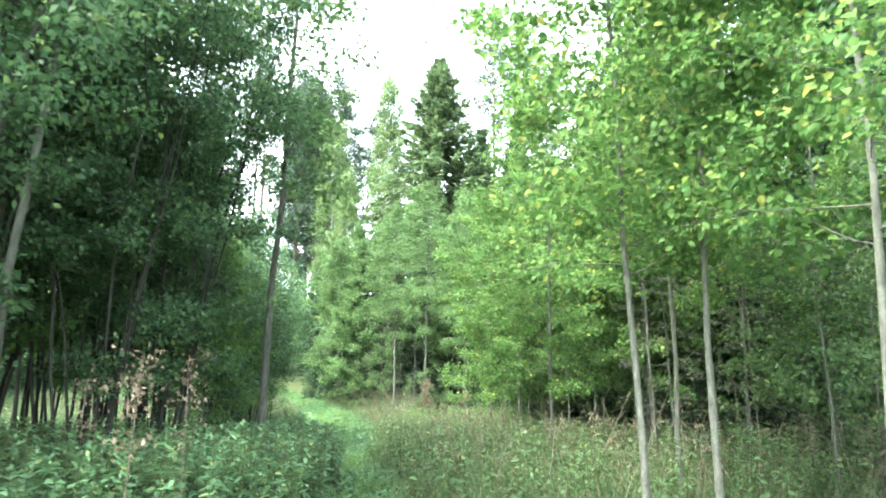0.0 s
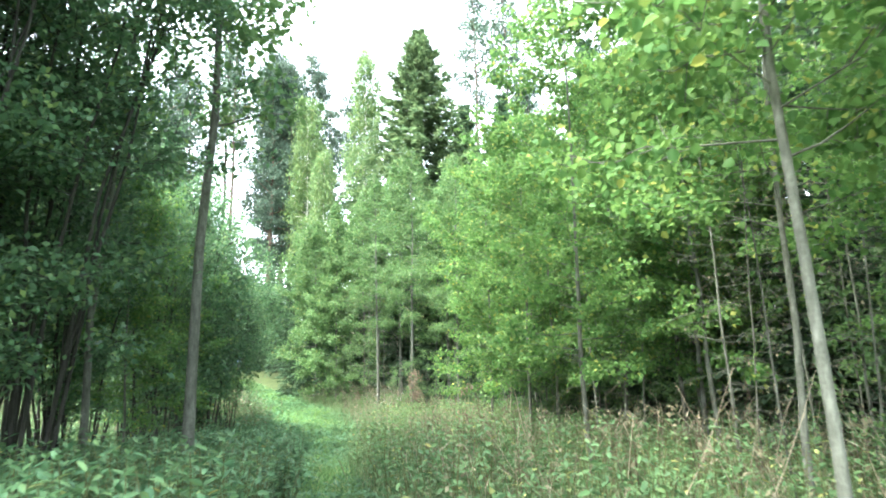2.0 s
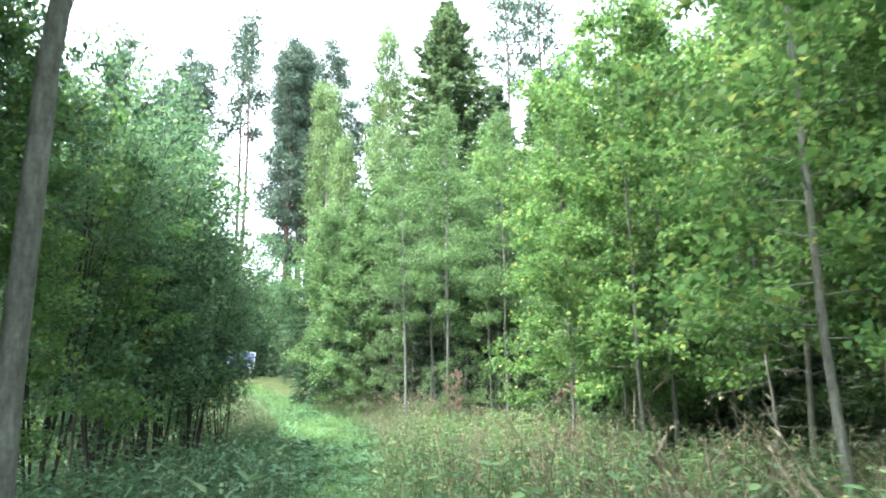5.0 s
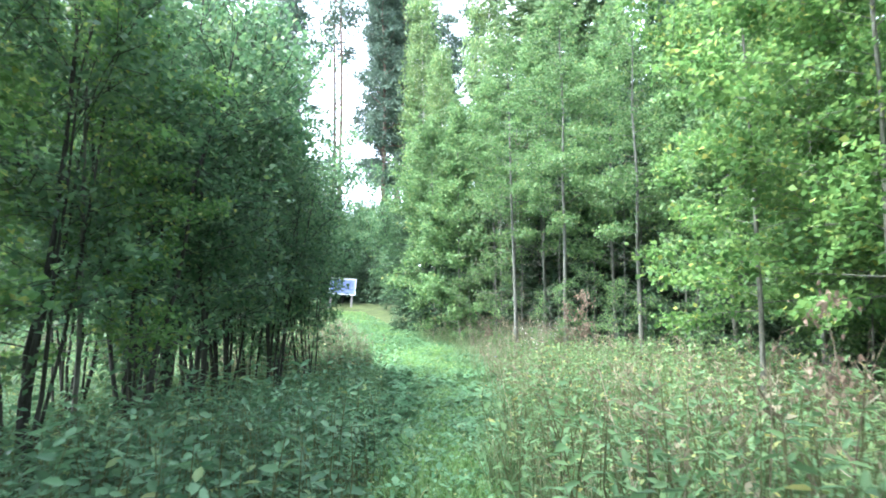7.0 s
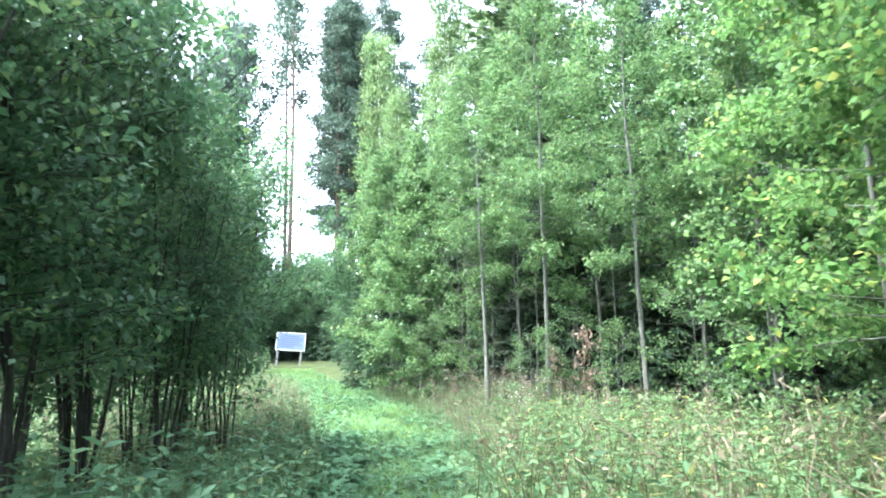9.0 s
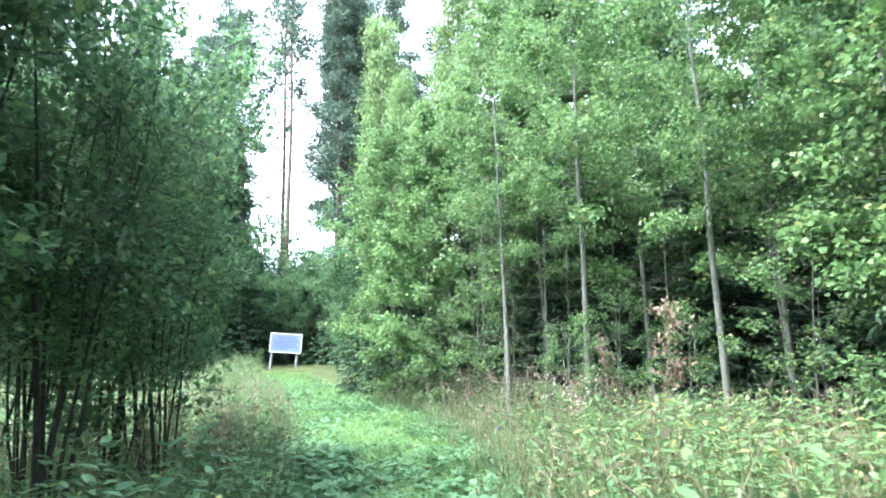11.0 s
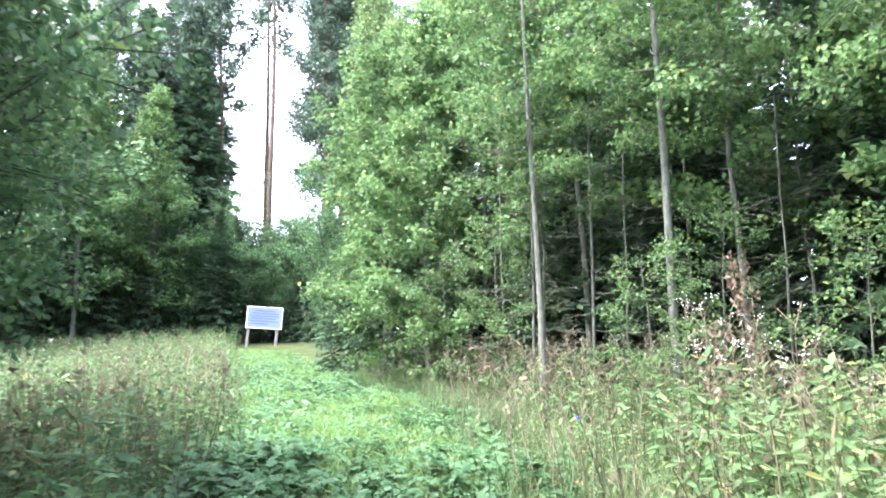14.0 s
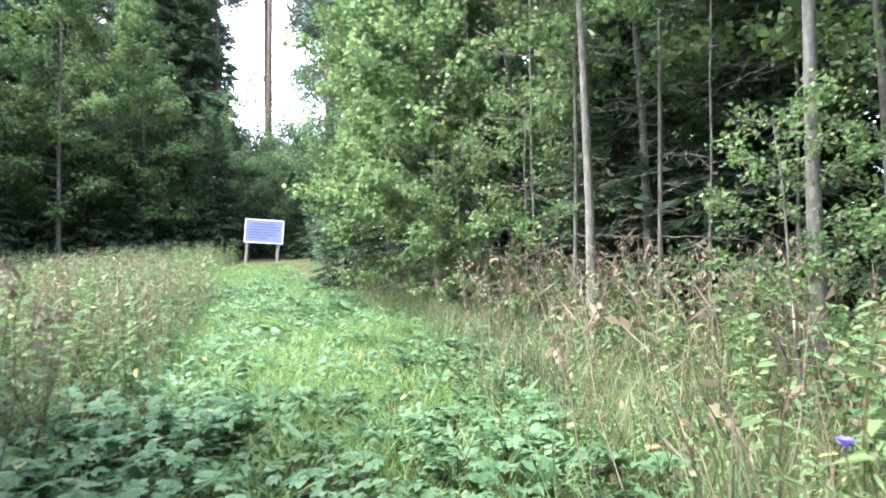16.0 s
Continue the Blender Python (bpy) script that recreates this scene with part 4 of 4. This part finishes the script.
for _ in range(3):
    x, y = field(120, -10, -4, 22, 33, lambda x, y: off(x, y) < -half(y) * RNG.uniform(1.0, 1.3, len(x)))
    g.append(scatter(drystalk(1.1, 10, 14), x, y, RNG.uniform(0.65, 1.1, len(x)), 0.18))
    x, y = field(20, -7.2, -4.9, 23.6, 28, lambda x, y: off(x, y) < -half(y) * 1.05)
    g.append(scatter(drystalk(1.25, 10, 12), x, y, RNG.uniform(0.65, 1.1, len(x)), 0.22))
    x, y = field(5000, -8, 4, 21, 38, lambda x, y: np.abs(x - right_edge(y) + 0.2) < 0.45)
    g.append(scatter(drystalk(1.1, 9, 14), x[:170], y[:170], RNG.uniform(0.6, 1.2, len(x[:170])), 0.3))
stuff("dry_weeds", g, [M_DRY, M_DEADLEAF], "withered brown weed stalks standing in the meadow", "weeds")
g = []
for _ in range(4):
    x, y = field(1900, -7, 7, 7, 36, lambda x, y: (off(x, y) > half(y) * RNG.uniform(0.9, 1.4, len(x))) & (x < right_edge(y)))
    g.append(scatter(blades(12, 0.55, 0.07, 0.004, 0.6), x, y, RNG.uniform(0.6, 1.2, len(x)), 0.2))
    x, y = field(1000, -24, 0, 24, 54, lambda x, y: (off(x, y) < -half(y) * RNG.uniform(0.9, 1.3, len(x))))
    g.append(scatter(blades(12, 0.55, 0.08, 0.005, 0.6), x, y, RNG.uniform(0.6, 1.2, len(x)), 0.2))
stuff("tall_grass", g, [M_TALLGRASS], "tall half-dry meadow grass", "grass")
g = []
for _ in range(4):
    x, y = field(2000, -22, 0, 24, 50, lambda x, y: (off(x, y) < -half(y) * RNG.uniform(0.9, 1.3, len(x))))
    g.append(scatter(herb(0.80, 6, 0.15, 0.45, 0.5, fine=False), x, y, RNG.uniform(0.5, 1.2, len(x)), 0.16))
for _ in range(3):
    x, y = field(1000, -13, -3, 23, 38, lambda x, y: (off(x, y) < -half(y) * RNG.uniform(0.9, 1.3, len(x))))
    g.append(scatter(herb(0.88, 10, 0.10, 0.42, 0.5), x, y, RNG.uniform(0.4, 1.2, len(x)), 0.16))
    x, y = field(700, -19, -8.5, 6, 26, lambda x, y: x < 0)
    g.append(scatter(herb(0.7, 6, 0.15, 0.45, 0.5, fine=False), x, y, RNG.uniform(0.5, 1.15, len(x)), 0.16))
stuff("far_meadow_weeds", g, [M_NETTLE, M_STEM], "green weeds of the open meadow below the sign", "weeds")


# ---- the sign ----
M_POST = rough_material("weathered_post_wood", [(0.25, (0.13, 0.12, 0.115)), (0.7, (0.28, 0.27, 0.26))], (20, 20, 3), bump=0.3)
M_BOARD = rough_material("faded_blue_board", [(0.2, (0.14, 0.185, 0.33)), (0.8, (0.19, 0.235, 0.39))], (2, 2, 2), rough=0.5, bump=0.02)
M_WHITE = rough_material("white_frame_paint", [(0.2, (0.60, 0.61, 0.64)), (0.8, (0.72, 0.73, 0.76))], (6, 6, 6), rough=0.6, bump=0.05)
M_PRINT = rough_material("dark_blue_print", [(0.2, (0.09, 0.12, 0.22)), (0.8, (0.11, 0.14, 0.25))], (6, 6, 6), rough=0.6, bump=0.02)


def box_part(name, size, at, mat, parent, bevel=0.006, label=""):
    bm = bmesh.new()
    bmesh.ops.create_cube(bm, size=1.0, matrix=Matrix.Translation(at) @ Matrix.Diagonal((*size, 1)))
    bmesh.ops.bevel(bm, geom=list(bm.edges), offset=bevel, segments=1, affect="EDGES")
    me = bpy.data.meshes.new(name)
    bm.to_mesh(me)
    bm.free()
    me.materials.append(mat)
    return part(name, me, parent, label)


sign = tagged(new("information_sign"), "faded blue information board with white frame on two grey posts", "sign")
sx, sy = -13.6, 49.1
sign.matrix_basis = pose(sx, sy, float(height(sx, sy)) - 0.08, 0, 4.6, 9)
box_part("board", (1.52, 0.03, 0.90), (0, 0, 1.38), M_BOARD, sign)
for nm, size, at in (("frame_rail", (1.61, 0.05, 0.045), (0, -0.004, 1.8525)), ("frame_rail", (1.61, 0.05, 0.045), (0, -0.004, 0.9075)), ("frame_stile", (0.045, 0.05, 0.90), (-0.7825, -0.004, 1.38)), ("frame_stile", (0.045, 0.05, 0.90), (0.7825, -0.004, 1.38))):
    box_part(nm, size, at, M_WHITE, sign, label="white painted frame piece")
for px in (-0.68, 0.60):
    box_part("post", (0.12, 0.10, 2.1), (px, 0.072, 0.75), M_POST, sign, 0.015, "weathered grey wooden post")
for k, (w, ox) in enumerate(((0.9, 0.0), (1.2, 0.02), (1.25, 0.0), (1.1, -0.05), (1.22, 0.0), (0.7, -0.2))):
    box_part("text_bar", (w, 0.006, 0.045), (ox, -0.0195, 1.68 - k * 0.115), M_PRINT, sign, 0.001)


# ---- single plants that stand out ----
def withered_sapling(x, y, h, lean, count, size):
    """A thin dead stem with a bunch of hanging rust-brown leaves."""
    root = tagged(new("withered_sapling"), "withered sapling with a hanging bunch of rust-brown dead leaves", "sapling", "withered saplings")
    root.matrix_basis = pose(x, y, float(height(x, y)), 0, 0, RNG.uniform(0, 360))
    u = np.linspace(0, 1, 6)
    T = np.zeros((1, 6, 3))
    T[0, :, 0], T[0, :, 2] = lean * u ** 1.5, h * u - 0.1 * (1 - u)
    n = 14
    P = limb_lines(sample(np.repeat(T, n, 0), RNG.uniform(0.6, 1.0, n)), RNG.uniform(0, 6.28, n), RNG.uniform(0.1, 1.1, n), RNG.uniform(0.10, 0.30, n), 4, np.full(n, -0.3), 0.05)
    stem = part("stem", quad_mesh("stem", *tubes(T, (0.006 * (1.1 - u) + 0.001)[None], 6), [M_DRY], smooth=True), root)
    for p in P:
        part("twig", quad_mesh("twig", *tubes(p[None], np.array([[0.0022, 0.0018, 0.0014, 0.001]]), 3), [M_DRY]), stem)
    k = RNG.integers(0, n, count)
    ln = size * RNG.uniform(0.6, 1.2, count)
    lv, lq = leaves(sample(P[k], RNG.uniform(0.2, 1, count)) + RNG.normal(0, 0.05, (count, 3)), RNG.normal(0, 0.5, (count, 3)) + np.array([0, 0, -0.9]), RNG.normal(0, 1, (count, 3)), ln, ln * 0.55, True, 0.35)
    tagged(part("dead_leaves", quad_mesh("dead_leaves", lv, lq, [M_RUST]), root, "curled rust-brown leaves"), kind="stuff")
    return root


for x, y, h, lean, count, size in ((-2.1, 4.62, 1.5, 0.1, 130, 0.045), (-1.95, 5.25, 1.55, 0.05, 70, 0.04), (-3.4, 6.5, 1.4, 0.2, 90, 0.045), (0.6, 14.2, 1.4, 0.25, 170, 0.045),
                                   (-0.7, 22.6, 2.2, 0.3, 260, 0.06), (-1.35, 24.6, 1.4, 0.2, 90, 0.05), (-0.6, 25.7, 1.9, 0.2, 150, 0.055), (-3.0, 31.0, 1.1, 0.2, 60, 0.06), (-2.0, 29.2, 1.0, 0.2, 60, 0.05)):
    withered_sapling(x, y, h, lean, count, size)

M_FLUFF = leaf_material("seed_fluff", [(0.0, (0.55, 0.52, 0.50)), (1.0, (0.75, 0.72, 0.71))], 0.5, 0.9, 2.0, 0.0)
M_BLUE = leaf_material("violet_petal", [(0.0, (0.10, 0.07, 0.50)), (1.0, (0.17, 0.12, 0.68))], 0.3, 0.6, 4.0, 0.2)


def seed_herb(x, y, h):
    """A gone-over willowherb: a brown stem with white fluffy seed heads."""
    root = tagged(new("seeding_willowherb"), "gone-over willowherb with white seed fluff on a brown stem", "plant", "seeding willowherbs")
    root.matrix_basis = pose(x, y, float(height(x, y)), 0, 0, RNG.uniform(0, 360))
    u = np.linspace(0, 1, 5)
    T = np.zeros((1, 5, 3))
    T[0, :, 2] = h * u - 0.05 * (1 - u)
    T[0, 1:, :2] = np.cumsum(RNG.normal(0, 0.02, (4, 2)), 0)
    n = 9
    P = limb_lines(sample(np.repeat(T, n, 0), RNG.uniform(0.75, 1.0, n)), RNG.uniform(0, 6.28, n), RNG.uniform(0.2, 1.1, n), RNG.uniform(0.08, 0.2, n), 3, np.zeros(n), 0.04)
    stem = part("stem", quad_mesh("stem", *tubes(T, (0.006 * (1.2 - u))[None], 5), [M_DRY]), root)
    for p in P:
        part("seed_stalk", quad_mesh("seed_stalk", *tubes(p[None], np.full((1, 3), 0.0025), 3), [M_DRY]), stem)
    k = RNG.integers(0, n, 60)
    ln = RNG.uniform(0.008, 0.018, 60)
    lv, lq = leaves(sample(P[k], RNG.uniform(0.6, 1, 60)) + RNG.normal(0, 0.012, (60, 3)), RNG.normal(0, 1, (60, 3)), RNG.normal(0, 1, (60, 3)), ln, ln * 0.6, False, 0.2)
    tagged(part("seed_fluff", quad_mesh("seed_fluff", lv, lq, [M_FLUFF]), root, "white seed fluff"), kind="stuff")


def bellflower(x, y, h):
    root = tagged(new("bellflower"), "single violet-blue bellflower on a thin stem among weeds", "flower")
    root.matrix_basis = pose(x, y, float(height(x, y)), 0, 0, 30)
    T = np.array([[[0, 0, 0], [0.02, 0, h * 0.5], [0.0, 0.02, h]]])
    part("stem", quad_mesh("stem", *tubes(T, np.array([[0.004, 0.003, 0.0025]]), 5), [M_STEM]), root)
    a = np.arange(6) * 1.047
    al = np.stack([np.cos(a), np.sin(a), np.full(6, 1.3)], 1)
    lv, lq = leaves(np.tile(T[0, -1], (6, 1)), al, np.tile([0, 0, 1.0], (6, 1)), np.full(6, 0.026), np.full(6, 0.020), True, 0.3)
    part("petals", quad_mesh("petals", lv, lq, [M_BLUE]), root, "violet-blue petals")


for x, y, h in ((-1.64, 23.25, 1.45), (-1.45, 23.5, 1.4), (-1.3, 23.2, 1.42), (-1.0, 24.5, 1.5), (-1.35, 24.9, 1.45), (-0.1, 25.0, 0.95)):
    seed_herb(x, y, h)
bellflower(-2.2, 24.1, 0.85)


def dead_branch(x, y, length, lean, turn):
    """A bare dry stem that leans out of the weeds, with a few side twigs."""
    root = tagged(new("dead_branch"), "bare dry grey-brown stem leaning out of the weeds", "branch", "dead stems in the weeds")
    root.matrix_basis = pose(x, y, float(height(x, y)), 0, 0, turn)
    u = np.linspace(0, 1, 8)
    T = np.zeros((1, 8, 3))
    T[0, :, 0], T[0, :, 2] = length * np.sin(lean) * u ** 1.15, length * np.cos(lean) * (u - 0.15 * u ** 3) - 0.08 * (1 - u)
    T[0, 1:, 1] = np.cumsum(RNG.normal(0, 0.02, 7))
    T[0, 1:, 2] += np.cumsum(RNG.normal(0, 0.012, 7))
    part("stem", quad_mesh("stem", *tubes(T, (0.008 * (1.1 - u) + 0.002)[None], 6), [M_DRY], smooth=True), root)
    n = 6
    P = limb_lines(sample(np.repeat(T, n, 0), RNG.uniform(0.45, 0.97, n)), RNG.normal(0, 0.7, n), RNG.uniform(-0.1, 0.9, n), RNG.uniform(0.15, 0.45, n), 4, np.zeros(n), 0.05)
    for p in P:
        part("twig", quad_mesh("twig", *tubes(p[None], np.array([[0.004, 0.003, 0.0025, 0.0015]]), 4), [M_DRY]), root)


for x, y, length, lean, turn in ((-0.9, 19.4, 1.6, 0.75, 20), (-0.75, 19.5, 1.5, 0.7, 165), (-0.5, 20.4, 1.8, 0.9, 190), (0.2, 17.6, 1.7, 0.8, 175), (0.5, 15.4, 1.5, 0.8, 170), (0.1, 14.2, 1.3, 0.7, 165), (0.9, 13.0, 1.6, 0.7, 20)):
    dead_branch(x, y, length, lean, turn)


def fallen_leaf(x, y, turn):
    lv, lq = leaves(np.zeros((1, 3)), np.array([[1.0, 0, 0.15]]), np.array([[0, 0.2, 1.0]]), np.array([0.10]), np.array([0.075]), True, 0.18)
    ob = tagged(new("fallen_leaf", quad_mesh("fallen_leaf", lv, lq, [M_ORANGE])), "curled orange fallen leaf caught in the path grass", "leaf", "fallen leaves")
    ob.matrix_basis = pose(x, y, float(height(x, y)) + 0.14, 8, -6, turn)


M_ORANGE = leaf_material("orange_leaf", [(0.0, (0.42, 0.17, 0.07)), (1.0, (0.50, 0.24, 0.10))], 0.3, 0.6, 3.0)
for x, y, turn in ((-2.2, 26.4, 20), (-2.05, 25.6, 140), (-2.5, 24.9, 250), (-1.9, 26.9, 80)):
    fallen_leaf(x, y, turn)
